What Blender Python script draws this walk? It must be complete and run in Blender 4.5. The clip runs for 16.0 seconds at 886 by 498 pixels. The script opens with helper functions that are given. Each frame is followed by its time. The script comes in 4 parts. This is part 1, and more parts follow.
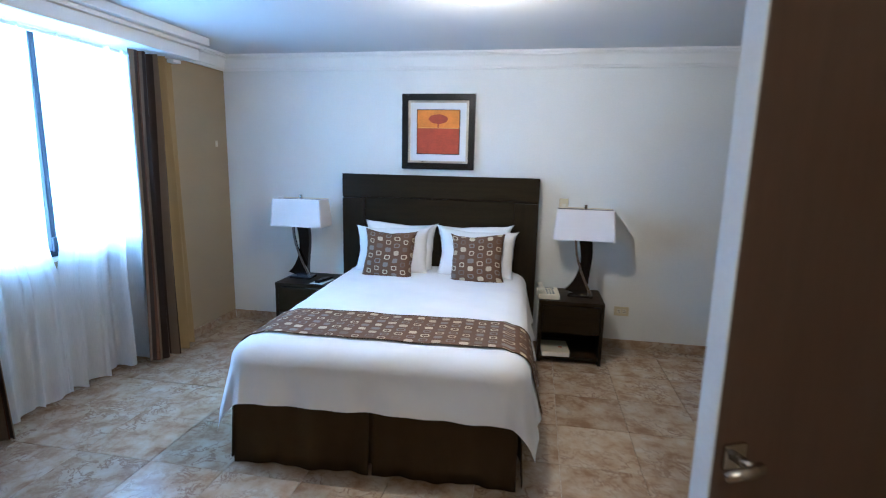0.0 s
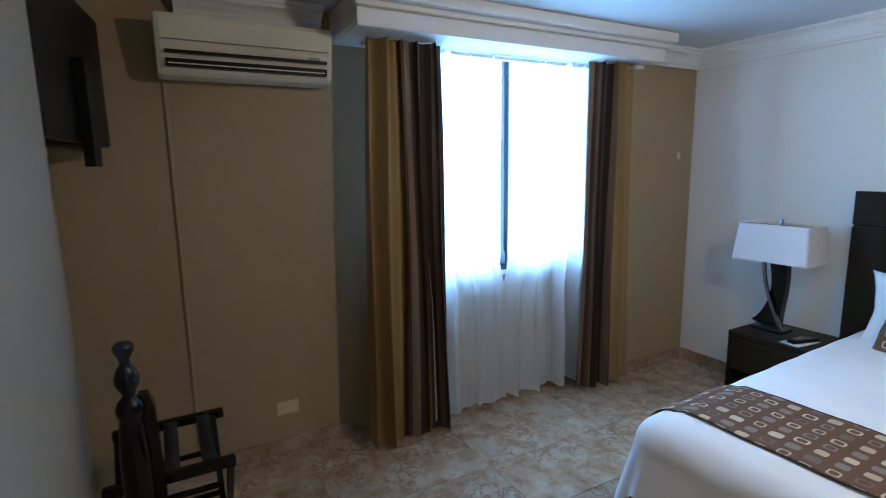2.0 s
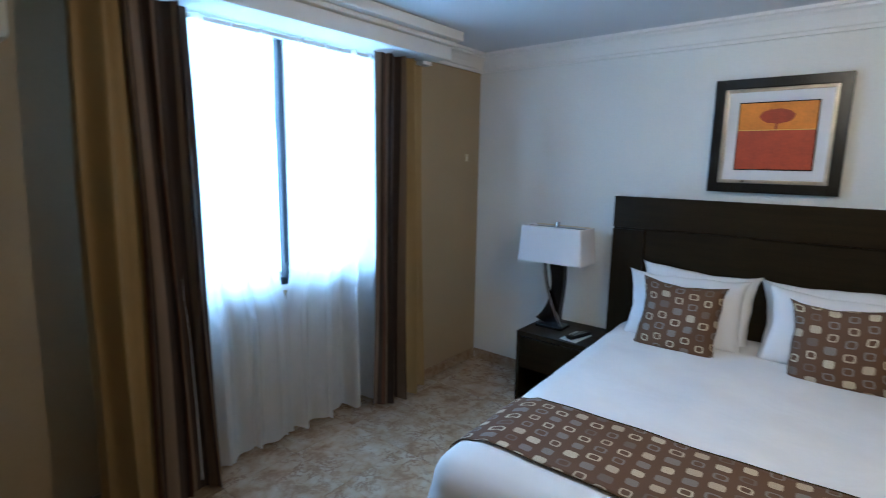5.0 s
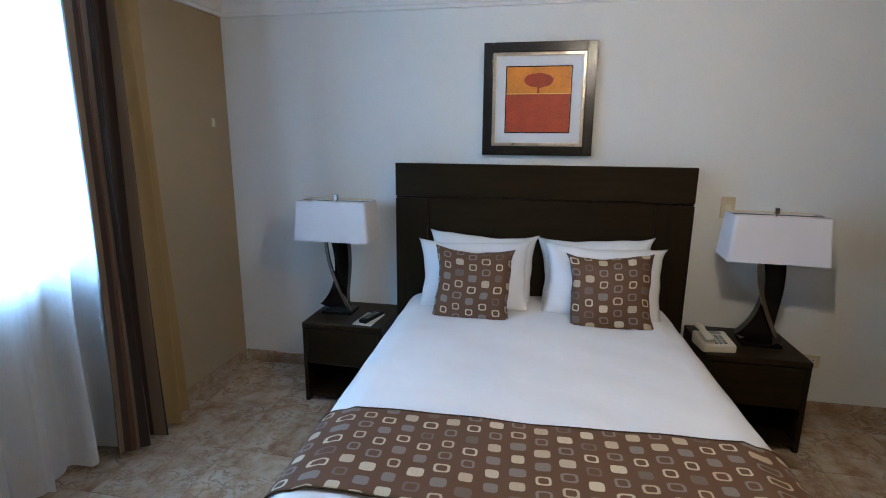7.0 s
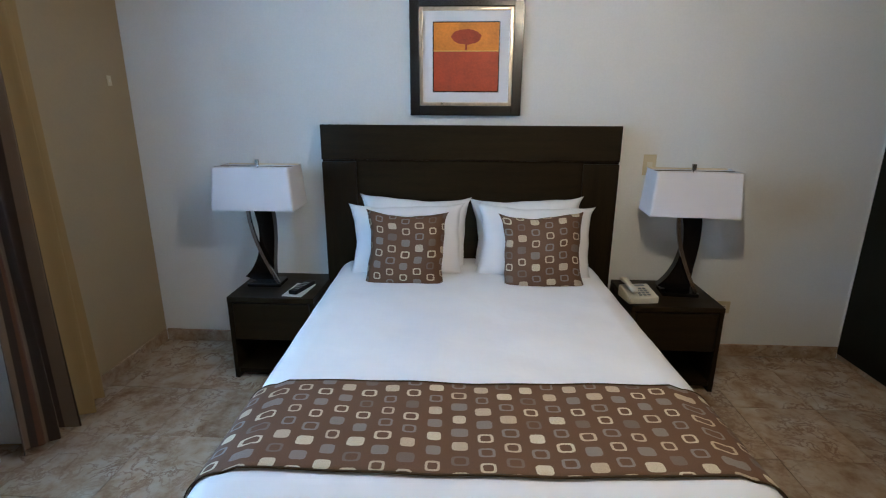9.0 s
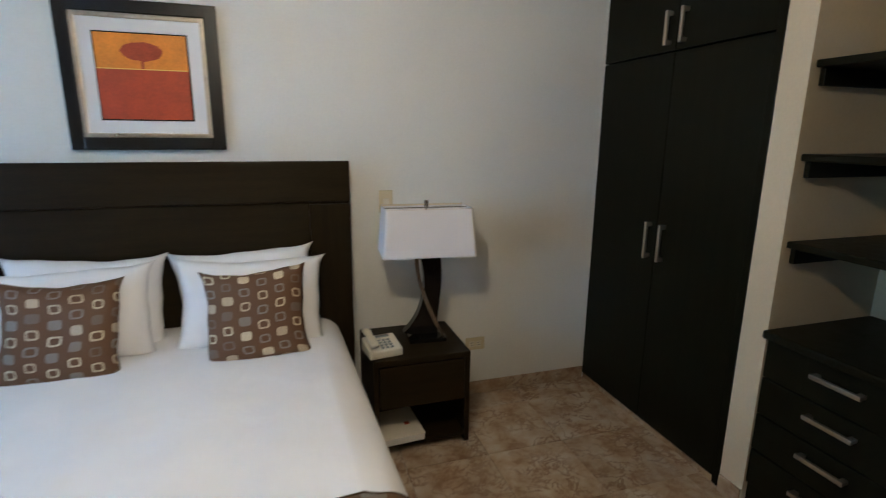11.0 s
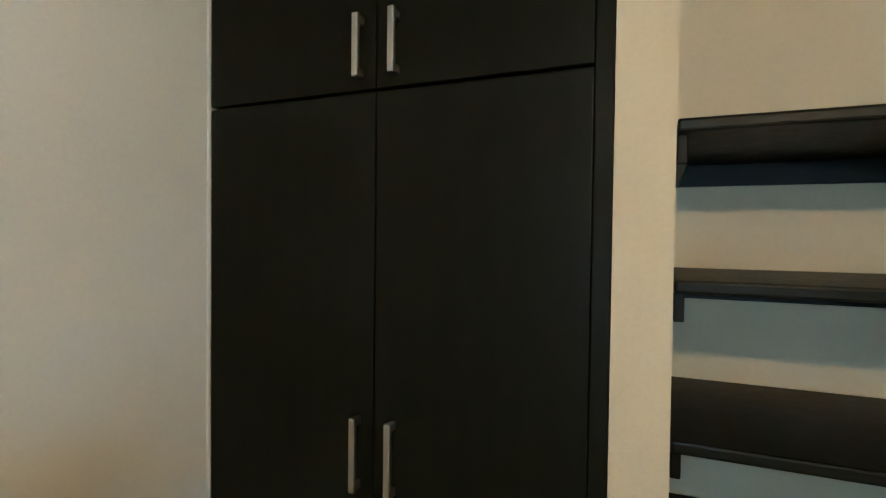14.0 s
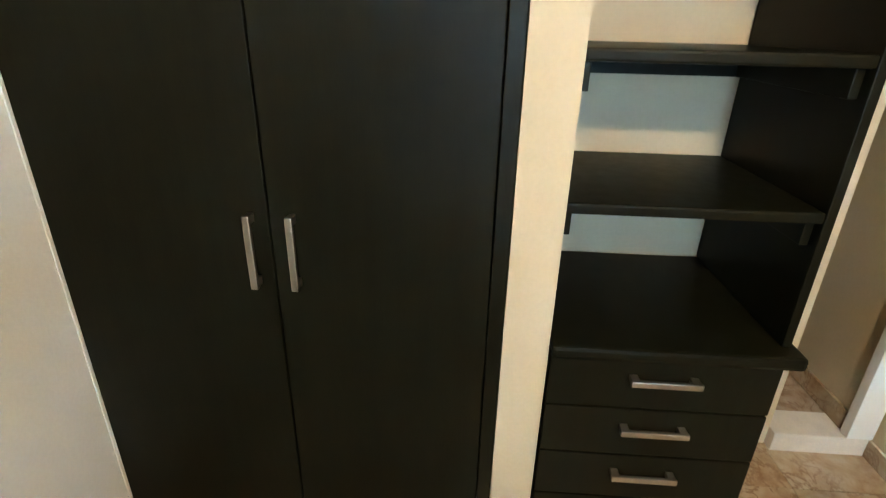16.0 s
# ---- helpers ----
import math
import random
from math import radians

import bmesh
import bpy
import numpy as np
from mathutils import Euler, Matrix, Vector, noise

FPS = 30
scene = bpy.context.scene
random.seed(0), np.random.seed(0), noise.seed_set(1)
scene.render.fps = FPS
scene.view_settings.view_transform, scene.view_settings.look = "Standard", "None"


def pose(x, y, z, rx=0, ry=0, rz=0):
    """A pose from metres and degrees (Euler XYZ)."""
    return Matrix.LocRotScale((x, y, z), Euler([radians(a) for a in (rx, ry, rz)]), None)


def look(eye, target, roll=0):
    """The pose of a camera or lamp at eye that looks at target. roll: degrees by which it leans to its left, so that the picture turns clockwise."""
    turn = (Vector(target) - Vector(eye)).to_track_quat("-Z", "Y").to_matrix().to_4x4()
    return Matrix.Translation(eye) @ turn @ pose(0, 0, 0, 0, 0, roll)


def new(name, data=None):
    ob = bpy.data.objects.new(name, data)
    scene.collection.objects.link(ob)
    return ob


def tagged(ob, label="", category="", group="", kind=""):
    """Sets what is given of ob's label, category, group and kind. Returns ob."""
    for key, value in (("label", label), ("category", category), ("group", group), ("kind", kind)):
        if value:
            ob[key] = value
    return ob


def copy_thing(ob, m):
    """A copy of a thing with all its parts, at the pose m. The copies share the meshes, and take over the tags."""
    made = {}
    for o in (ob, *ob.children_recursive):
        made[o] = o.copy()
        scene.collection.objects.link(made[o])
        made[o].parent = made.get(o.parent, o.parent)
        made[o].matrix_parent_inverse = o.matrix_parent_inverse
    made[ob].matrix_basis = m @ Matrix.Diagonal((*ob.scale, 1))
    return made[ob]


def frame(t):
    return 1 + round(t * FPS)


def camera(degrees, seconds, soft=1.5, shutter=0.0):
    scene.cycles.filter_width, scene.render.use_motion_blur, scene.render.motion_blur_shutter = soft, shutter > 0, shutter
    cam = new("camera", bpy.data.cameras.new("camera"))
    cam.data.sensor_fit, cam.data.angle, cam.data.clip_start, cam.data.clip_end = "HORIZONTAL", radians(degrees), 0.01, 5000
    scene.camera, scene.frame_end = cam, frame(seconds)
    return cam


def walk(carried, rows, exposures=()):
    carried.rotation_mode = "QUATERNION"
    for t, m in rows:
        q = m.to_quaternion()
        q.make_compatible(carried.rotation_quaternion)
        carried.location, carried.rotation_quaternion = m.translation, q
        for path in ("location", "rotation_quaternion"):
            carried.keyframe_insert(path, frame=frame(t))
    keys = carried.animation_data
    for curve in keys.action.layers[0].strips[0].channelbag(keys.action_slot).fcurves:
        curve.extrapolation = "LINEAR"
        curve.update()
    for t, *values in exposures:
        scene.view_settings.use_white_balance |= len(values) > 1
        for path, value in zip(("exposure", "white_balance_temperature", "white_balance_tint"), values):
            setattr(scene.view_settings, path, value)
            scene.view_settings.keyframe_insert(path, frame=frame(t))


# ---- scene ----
cam = camera(82.0, 16.0, 1.0, 0.3)
# seconds, x, y, z, yaw, pitch, roll
ROWS = [
    (0.0, 0.205, 0.956, 1.513, 10.435, -10.162, -1.193),
    (0.5, 0.090, 1.244, 1.523, 17.204, -9.917, -1.328),
    (1.0, -0.026, 1.419, 1.499, 33.263, -8.752, -0.591),
    (1.5, -0.082, 1.578, 1.519, 50.591, -7.934, 0.428),
    (2.0, 0.008, 1.598, 1.546, 61.107, -9.328, 0.885),
    (2.5, 0.091, 1.607, 1.542, 65.297, -11.693, 0.622),
    (3.0, 0.096, 1.621, 1.508, 66.825, -13.597, 0.388),
    (3.5, 0.091, 1.626, 1.480, 67.151, -13.997, 0.489),
    (4.0, 0.053, 1.671, 1.482, 63.713, -13.231, 0.141),
    (4.5, -0.118, 1.786, 1.515, 54.010, -11.594, -0.754),
    (5.0, -0.231, 1.900, 1.552, 39.098, -9.620, -0.906),
    (7.5, -0.586, 2.186, 1.477, 9.199, -13.357, -0.434),
    (8.0, -0.592, 2.191, 1.446, 7.720, -15.779, -0.171),
    (10.5, -0.285, 2.421, 1.540, -10.804, -15.813, -0.845),
    (11.0, -0.077, 2.575, 1.504, -17.442, -12.927, -0.565),
    (11.5, 0.198, 2.797, 1.501, -22.496, -11.184, -0.065),
    (12.0, 0.444, 3.002, 1.480, -26.964, -9.691, -0.109),
    (12.5, 0.592, 3.222, 1.492, -34.216, -7.899, -0.217),
    (13.0, 0.580, 3.509, 1.495, -44.318, -6.122, -0.019),
    (13.5, 0.594, 3.748, 1.517, -54.659, -4.613, -0.345),
    (14.0, 0.588, 3.969, 1.520, -67.136, -1.299, -0.680),
    (14.5, 0.518, 4.086, 1.561, -77.742, -0.727, -0.563),
    (15.0, 0.490, 4.156, 1.566, -82.324, -7.696, -0.753),
    (15.5, 0.554, 4.168, 1.520, -85.618, -17.049, -1.264),
    (16.0, 0.606, 4.145, 1.477, -86.265, -23.840, -1.245),
]
walk(cam, [(t, pose(x, y, z, 90 + pitch, roll, yaw)) for t, x, y, z, yaw, pitch, roll in ROWS],
     [(0.0, 0.18, 4600, 8), (0.5, -0.38, 4650, 7), (1.0, -0.45, 4800, 8), (2.0, -0.33, 4850, 7), (4.0, -0.25, 4950, 6), (5.0, -0.58, 4950, 6), (7.5, -0.44, 5200, 10),
      (8.0, -0.41, 5200, 9), (10.5, -0.38, 5350, 7), (11.5, -0.33, 5600, 4), (12.5, -0.16, 5950, -1), (14.5, 0.42, 6200, 3), (15.5, 1.0, 6200, 4), (16.0, 1.2, 6200, 3)])

# ---- world and light ----
world = bpy.data.worlds.new("sky")
scene.world = world
world.use_nodes = True
sky = world.node_tree.nodes.new("ShaderNodeTexSky")
sky.sky_type, sky.sun_disc = "NISHITA", False
sky.sun_elevation, sky.sun_rotation = radians(55), radians(60)
wbg = world.node_tree.nodes["Background"]
wbg.inputs[1].default_value = 0.12
world.node_tree.links.new(sky.outputs[0], wbg.inputs[0])


def area(name, eye, target, w, h, watts, colour):
    d = bpy.data.lights.new(name, "AREA")
    d.shape, d.size, d.size_y, d.energy, d.color = "RECTANGLE", w, h, watts, colour
    ob = new(name, d)
    ob.matrix_world = look(eye, target)
    return ob


# daylight in the window's opening; the round ceiling lamp; the hall's lamp
area("window_daylight", (-2.83, 3.52, 1.55), (0, 3.52, 1.45), 1.25, 1.3, 72, (0.50, 0.76, 1.0))
LAMPS = {"ceiling_bulb": ((-0.12, 3.40, 2.175), 54, 0.035), "hall_bulb": ((0.25, 0.35, 2.2), 28, 0.10)}
for name, (at, watts, size) in LAMPS.items():
    d = bpy.data.lights.new(name, "POINT")
    d.energy, d.color, d.shadow_soft_size = watts, (1.0, 0.74, 0.45), size
    new(name, d).location = at


# ---- materials ----
class Nodes:
    def __init__(self, name):
        self.m = bpy.data.materials.new(name)
        self.m.use_nodes = True
        self.t = self.m.node_tree
        self.b = self.t.nodes["Principled BSDF"]
        self.out = self.t.nodes["Material Output"]

    def add(self, kind, links=(), **vals):
        n = self.t.nodes.new(kind)
        for k, v in vals.items():
            setattr(n, k, v)
        for i, v in links:
            self.put(n, i, v)
        return n

    def put(self, n, i, v):
        if isinstance(v, bpy.types.NodeSocket):
            self.t.links.new(v, n.inputs[i])
        else:
            n.inputs[i].default_value = v

    def math(self, op, a, b=0.0, c=0.0):
        return self.add("ShaderNodeMath", ((0, a), (1, b), (2, c)), operation=op).outputs[0]

    def mix(self, f, a, b):
        n = self.add("ShaderNodeMix", data_type="RGBA")
        for i, v in ((0, f), (6, a), (7, b)):
            self.put(n, i, v if isinstance(v, (float, bpy.types.NodeSocket)) else (*v[:3], 1))
        return n.outputs[2]

    def noise(self, scale, detail=4.0, vec=None, rough=0.55, dist=0.0):
        n = self.add("ShaderNodeTexNoise", ((2, scale), (3, detail), (4, rough), (8, dist)))
        if vec is not None:
            self.t.links.new(vec, n.inputs[0])
        return n.outputs[0]

    def ramp(self, f, stops, mode="LINEAR"):
        n = self.add("ShaderNodeValToRGB", ((0, f),))
        n.color_ramp.interpolation = mode
        e = n.color_ramp.elements
        while len(e) < len(stops):
            e.new(0.5)
        for k, (p, c) in zip(e, stops):
            k.position, k.color = p, (*(c if isinstance(c, tuple) else (c, c, c)), 1)
        return n.outputs[0]

    def bump(self, h, strength, dist=0.002):
        n = self.add("ShaderNodeBump", ((0, strength), (1, dist), ("Height", h)))
        self.t.links.new(n.outputs[0], self.b.inputs["Normal"])

    def obj(self):
        return self.add("ShaderNodeTexCoord").outputs["Object"]

    def uv(self):
        return self.add("ShaderNodeTexCoord").outputs["UV"]


def surface(name, colour, rough=0.6, metal=0.0, vary=0.08, scale=4.0, grain=120.0, relief=0.15, stretch=None, spec=0.5):
    """Plain surface: broad blotches, fine grain and a fine relief."""
    n = Nodes(name)
    v = n.obj()
    if stretch:
        v = n.add("ShaderNodeMapping", ((0, v), (3, stretch))).outputs[0]
    big, fine = n.noise(scale, 5.0, v), n.noise(grain, 3.0, v)
    f = n.math("MULTIPLY_ADD", fine, 0.4, n.math("MULTIPLY", big, 0.6))
    lo, hi = tuple(c * (1 - vary * 2) for c in colour), tuple(min(c * (1 + vary * 2), 0.95) for c in colour)
    n.put(n.b, "Base Color", n.ramp(f, [(0.3, lo), (0.7, hi)]))
    n.put(n.b, "Roughness", n.math("MULTIPLY_ADD", big, 0.2, rough - 0.1))
    n.b.inputs["Metallic"].default_value = metal
    n.b.inputs["Specular IOR Level"].default_value = spec
    n.bump(fine, relief, 0.001)
    return n.m


WALL_WHITE = surface("white_wall_paint", (0.74, 0.74, 0.71), 0.7, vary=0.03, scale=1.6, grain=95, relief=0.6)


def wall_with_patch():
    """White wall paint with a faint yellow-brown patch beside the lamp."""
    n = Nodes("white_wall_paint_yellow_patch")
    v = n.obj()
    off = n.add("ShaderNodeVectorMath", ((0, v), (1, (-1.24, -5.17, -0.93))), operation="ADD").outputs[0]
    off = n.add("ShaderNodeVectorMath", ((0, off), (1, (1.0, 0.3, 1.6))), operation="MULTIPLY").outputs[0]
    far = n.add("ShaderNodeVectorMath", ((0, off),), operation="LENGTH").outputs[1]
    spot = n.ramp(n.math("MULTIPLY_ADD", n.noise(7.0, 4.0, v), 0.25, far), [(0.12, 0.30), (0.42, 0.0)])
    fine = n.noise(95.0, 3.0, v)
    base = n.ramp(n.math("MULTIPLY_ADD", fine, 0.4, n.math("MULTIPLY", n.noise(1.6, 5.0, v), 0.6)), [(0.3, (0.70, 0.70, 0.67)), (0.7, (0.78, 0.78, 0.75))])
    n.put(n.b, "Base Color", n.mix(spot, base, (0.46, 0.36, 0.22)))
    n.b.inputs["Roughness"].default_value = 0.7
    n.bump(fine, 0.6, 0.001)
    return n.m


WALL_NORTH = wall_with_patch()
WALL_BEIGE = surface("beige_wall_paint", (0.355, 0.27, 0.155), 0.7, vary=0.03, scale=1.6, grain=95, relief=0.6)
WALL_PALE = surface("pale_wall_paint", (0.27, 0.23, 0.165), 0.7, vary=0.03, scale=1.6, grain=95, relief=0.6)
WALL_CREAM = surface("cream_wall_paint", (0.56, 0.465, 0.315), 0.7, vary=0.03, scale=1.6, grain=95, relief=0.6)
CEIL = surface("ceiling_paint", (0.66, 0.67, 0.68), 0.8, vary=0.02, scale=1.2, grain=140, relief=0.3)
PLASTER = surface("white_moulding_paint", (0.78, 0.77, 0.74), 0.5, vary=0.02, relief=0.05)
WENGE = surface("dark_wenge_veneer", (0.0155, 0.0100, 0.0038), 0.42, spec=0.15, vary=0.18, scale=6, grain=60, relief=0.12, stretch=(6, 6, 0.5))
WENGE_H = surface("dark_wenge_veneer_across", (0.0168, 0.0110, 0.0042), 0.42, spec=0.15, vary=0.18, scale=6, grain=60, relief=0.12, stretch=(0.5, 6, 6))
CLOSET = surface("black_brown_laminate", (0.0068, 0.0068, 0.0034), 0.40, spec=0.10, vary=0.16, scale=5, grain=70, relief=0.08, stretch=(5, 5, 0.4))
DOORWOOD = surface("brown_door_veneer", (0.070, 0.042, 0.030), 0.33, vary=0.1, scale=5, grain=60, relief=0.06, stretch=(5, 5, 0.4))
BLACKWOOD = surface("black_lacquered_wood", (0.005, 0.004, 0.0035), 0.10, spec=0.35, vary=0.1, relief=0.02)
STEEL = surface("brushed_steel", (0.60, 0.56, 0.50), 0.34, 1.0, vary=0.04, relief=0.05)
CHROME = surface("dull_chrome", (0.42, 0.40, 0.38), 0.25, 1.0, vary=0.04, relief=0.03)
SHADE = surface("white_linen_shade", (0.74, 0.71, 0.72), 0.85, vary=0.02, grain=300, relief=0.2)
SHADE_IN = surface("cream_shade_lining", (0.70, 0.60, 0.42), 0.8, vary=0.03, relief=0.1)
IVORY = surface("ivory_plastic", (0.60, 0.52, 0.34), 0.4, vary=0.03, relief=0.02)
CREAM_PL = surface("cream_plastic", (0.66, 0.61, 0.49), 0.4, vary=0.02, relief=0.02)
GREY_PL = surface("grey_plastic", (0.25, 0.26, 0.26), 0.45, vary=0.03, relief=0.02)
DARK_PL = surface("black_plastic", (0.006, 0.006, 0.006), 0.4, spec=0.2, vary=0.05, relief=0.02)
SCREEN = surface("dark_glass_screen", (0.012, 0.013, 0.014), 0.12, vary=0.05, relief=0.0)
PAPER = surface("white_paper", (0.70, 0.70, 0.68), 0.8, vary=0.03, relief=0.05)
STRAP = surface("black_webbing", (0.014, 0.012, 0.010), 0.8, vary=0.1, grain=400, relief=0.4)
SKIRT = surface("brown_bed_skirt_cloth", (0.052, 0.033, 0.014), 0.85, vary=0.08, scale=7, grain=320, relief=0.5, spec=0.15)
SILVER = surface("silver_leaf", (0.55, 0.48, 0.38), 0.32, 0.9, vary=0.12, scale=20, relief=0.1)
BLACKFRAME = surface("black_frame_wood", (0.012, 0.011, 0.010), 0.25, vary=0.15, relief=0.05)
MATBOARD = surface("white_mount_board", (0.72, 0.72, 0.74), 0.8, vary=0.01, relief=0.05)
RED = surface("red_field_print", (0.42, 0.055, 0.012), 0.5, vary=0.14, scale=14, grain=90, relief=0.05)
ORANGE = surface("orange_sky_print", (0.72, 0.24, 0.015), 0.5, vary=0.12, scale=9, grain=80, relief=0.05)
TREE_RED = surface("dark_red_tree_print", (0.36, 0.05, 0.012), 0.6, vary=0.15, scale=30, relief=0.05)
GOLDLINE = surface("yellow_line_print", (0.85, 0.55, 0.12), 0.5, vary=0.1, scale=30, relief=0.05)
ALU = surface("dark_window_aluminium", (0.022, 0.028, 0.04), 0.4, 0.3, vary=0.06, relief=0.03)
GROUT = surface("tile_grout", (0.55, 0.48, 0.39), 0.9, vary=0.1, scale=8, relief=0.3)
THRESH = surface("white_stone_threshold", (0.72, 0.66, 0.58), 0.4, vary=0.06, scale=14, relief=0.03)


def cloth_white(name, weave):
    n = Nodes(name)
    v = n.uv() if weave else n.obj()
    big = n.noise(3.0, 4.0, v)
    n.put(n.b, "Base Color", n.ramp(big, [(0.3, (0.76, 0.76, 0.78)), (0.7, (0.84, 0.83, 0.83))]))
    n.b.inputs["Roughness"].default_value = 0.85
    n.b.inputs["Sheen Weight"].default_value = 0.2
    fine = n.noise(5.0, 3.0, v, 0.5, 0.8)
    if weave:
        w = n.add("ShaderNodeTexWave", ((0, v), (1, 14.0), (2, 0.3)), bands_direction="X").outputs[1]
        fine = n.math("MULTIPLY_ADD", w, 0.010, fine)
    n.bump(fine, 0.32, 0.014)
    return n.m


SHEET = cloth_white("white_bed_linen", True)
PILLOWCASE = cloth_white("white_pillowcase", False)


def squares_cloth():
    """Brown cloth woven with rounded squares, some filled and some open, cream and grey."""
    n = Nodes("brown_squares_cloth")
    sep = n.add("ShaderNodeSeparateXYZ", ((0, n.uv()),))
    cell = 0.068
    u, v = n.math("DIVIDE", sep.outputs[0], cell), n.math("DIVIDE", sep.outputs[1], cell * 0.86)
    column = n.math("FLOOR", u)
    shift = n.add("ShaderNodeTexWhiteNoise", ((1, column),), noise_dimensions="1D").outputs[0]
    v = n.math("ADD", v, n.math("MULTIPLY_ADD", shift, 0.25, n.math("MULTIPLY", n.math("MODULO", column, 2.0), 0.5)))
    idx = n.add("ShaderNodeCombineXYZ", ((0, column), (1, n.math("FLOOR", v))))
    rnd = n.add("ShaderNodeTexWhiteNoise", ((0, idx.outputs[0]),), noise_dimensions="2D")
    rsep = n.add("ShaderNodeSeparateColor", ((0, rnd.outputs[1]),))
    r1, r2, r3 = rsep.outputs[0], rsep.outputs[1], rsep.outputs[2]
    a = n.math("ABSOLUTE", n.math("ADD", n.math("FRACT", u), -0.5))
    b = n.math("ABSOLUTE", n.math("ADD", n.math("FRACT", v), -0.5))
    a = n.math("MULTIPLY", a, n.math("MULTIPLY_ADD", r3, 0.25, 0.88))
    d = n.math("POWER", n.math("ADD", n.math("POWER", a, 4.0), n.math("POWER", b, 4.0)), 0.25)
    scratch = n.math("MULTIPLY", n.math("ADD", n.noise(240.0, 2.0, n.uv()), -0.5), 0.06)
    d = n.math("ADD", d, scratch)
    outer = n.math("LESS_THAN", d, 0.305)
    inner = n.math("LESS_THAN", d, 0.20)
    hollow = n.math("GREATER_THAN", r1, 0.42)
    shape = n.math("MULTIPLY", outer, n.math("SUBTRACT", 1.0, n.math("MULTIPLY", inner, hollow)))
    row = n.math("FLOORED_MODULO", n.math("FLOOR", v), 2.0)
    pick = n.math("MULTIPLY_ADD", row, 0.5, n.math("MULTIPLY", r2, 0.5))
    tone = n.ramp(pick, [(0.0, (0.62, 0.54, 0.38)), (0.28, (0.52, 0.43, 0.30)), (0.5, (0.22, 0.20, 0.18)), (0.82, (0.15, 0.115, 0.09))], "CONSTANT")
    strength = n.math("MULTIPLY", shape, n.ramp(n.noise(420.0, 2.0, n.uv()), [(0.3, 0.55), (0.6, 1.0)]))
    ground = n.ramp(n.noise(320.0, 3.0, n.uv()), [(0.3, (0.088, 0.040, 0.016)), (0.7, (0.130, 0.062, 0.026))])
    n.put(n.b, "Base Color", n.mix(strength, ground, tone))
    n.b.inputs["Roughness"].default_value = 0.7
    n.bump(n.math("ADD", shape, n.noise(500.0, 2.0, n.uv())), 0.25, 0.001)
    return n.m


SQUARES = squares_cloth()


def drape_cloth():
    """Curtain cloth: gold on one part of the width, brown and taupe satin stripes on the other."""
    n = Nodes("striped_satin_curtain")
    sep = n.add("ShaderNodeSeparateXYZ", ((0, n.uv()),))
    gold, dark, taupe, rust = (0.34, 0.225, 0.085), (0.038, 0.024, 0.018), (0.21, 0.145, 0.095), (0.11, 0.045, 0.024)
    stops = [(0.0, gold), (0.40, rust), (0.43, taupe), (0.46, dark), (0.52, taupe), (0.56, dark), (0.61, rust), (0.65, dark), (0.70, taupe),
             (0.745, dark), (0.80, taupe), (0.83, rust), (0.88, dark), (0.91, taupe), (0.95, dark)]
    c = n.ramp(sep.outputs[0], stops, "CONSTANT")
    st = n.add("ShaderNodeMapping", ((0, n.uv()), (3, (160.0, 2.0, 1.0)))).outputs[0]
    n.put(n.b, "Base Color", n.mix(n.math("MULTIPLY", n.noise(2.0, 4.0, st), 0.22), c, (0.09, 0.06, 0.04)))
    n.b.inputs["Roughness"].default_value = 0.55
    n.b.inputs["Sheen Weight"].default_value = 0.03
    n.b.inputs["Specular IOR Level"].default_value = 0.25
    n.bump(n.noise(3.0, 4.0, st), 0.15, 0.001)
    return n.m


DRAPE = drape_cloth()


def sheer_cloth():
    n = Nodes("white_sheer_voile")
    lines = n.noise(60.0, 3.0, n.add("ShaderNodeMapping", ((0, n.obj()), (3, (1.0, 6.0, 0.4)))).outputs[0])
    dif = n.add("ShaderNodeBsdfDiffuse", ((0, (0.92, 0.93, 0.95, 1)),))
    tra = n.add("ShaderNodeBsdfTranslucent", ((0, (0.92, 0.93, 0.95, 1)),))
    clear = n.add("ShaderNodeBsdfTransparent", ())
    m1 = n.add("ShaderNodeMixShader", ((0, 0.55), (1, dif.outputs[0]), (2, tra.outputs[0])))
    m2 = n.add("ShaderNodeMixShader", ((0, n.math("MULTIPLY_ADD", lines, 0.16, 0.10)), (1, m1.outputs[0]), (2, clear.outputs[0])))
    n.t.links.new(m2.outputs[0], n.out.inputs[0])
    return n.m


SHEER = sheer_cloth()


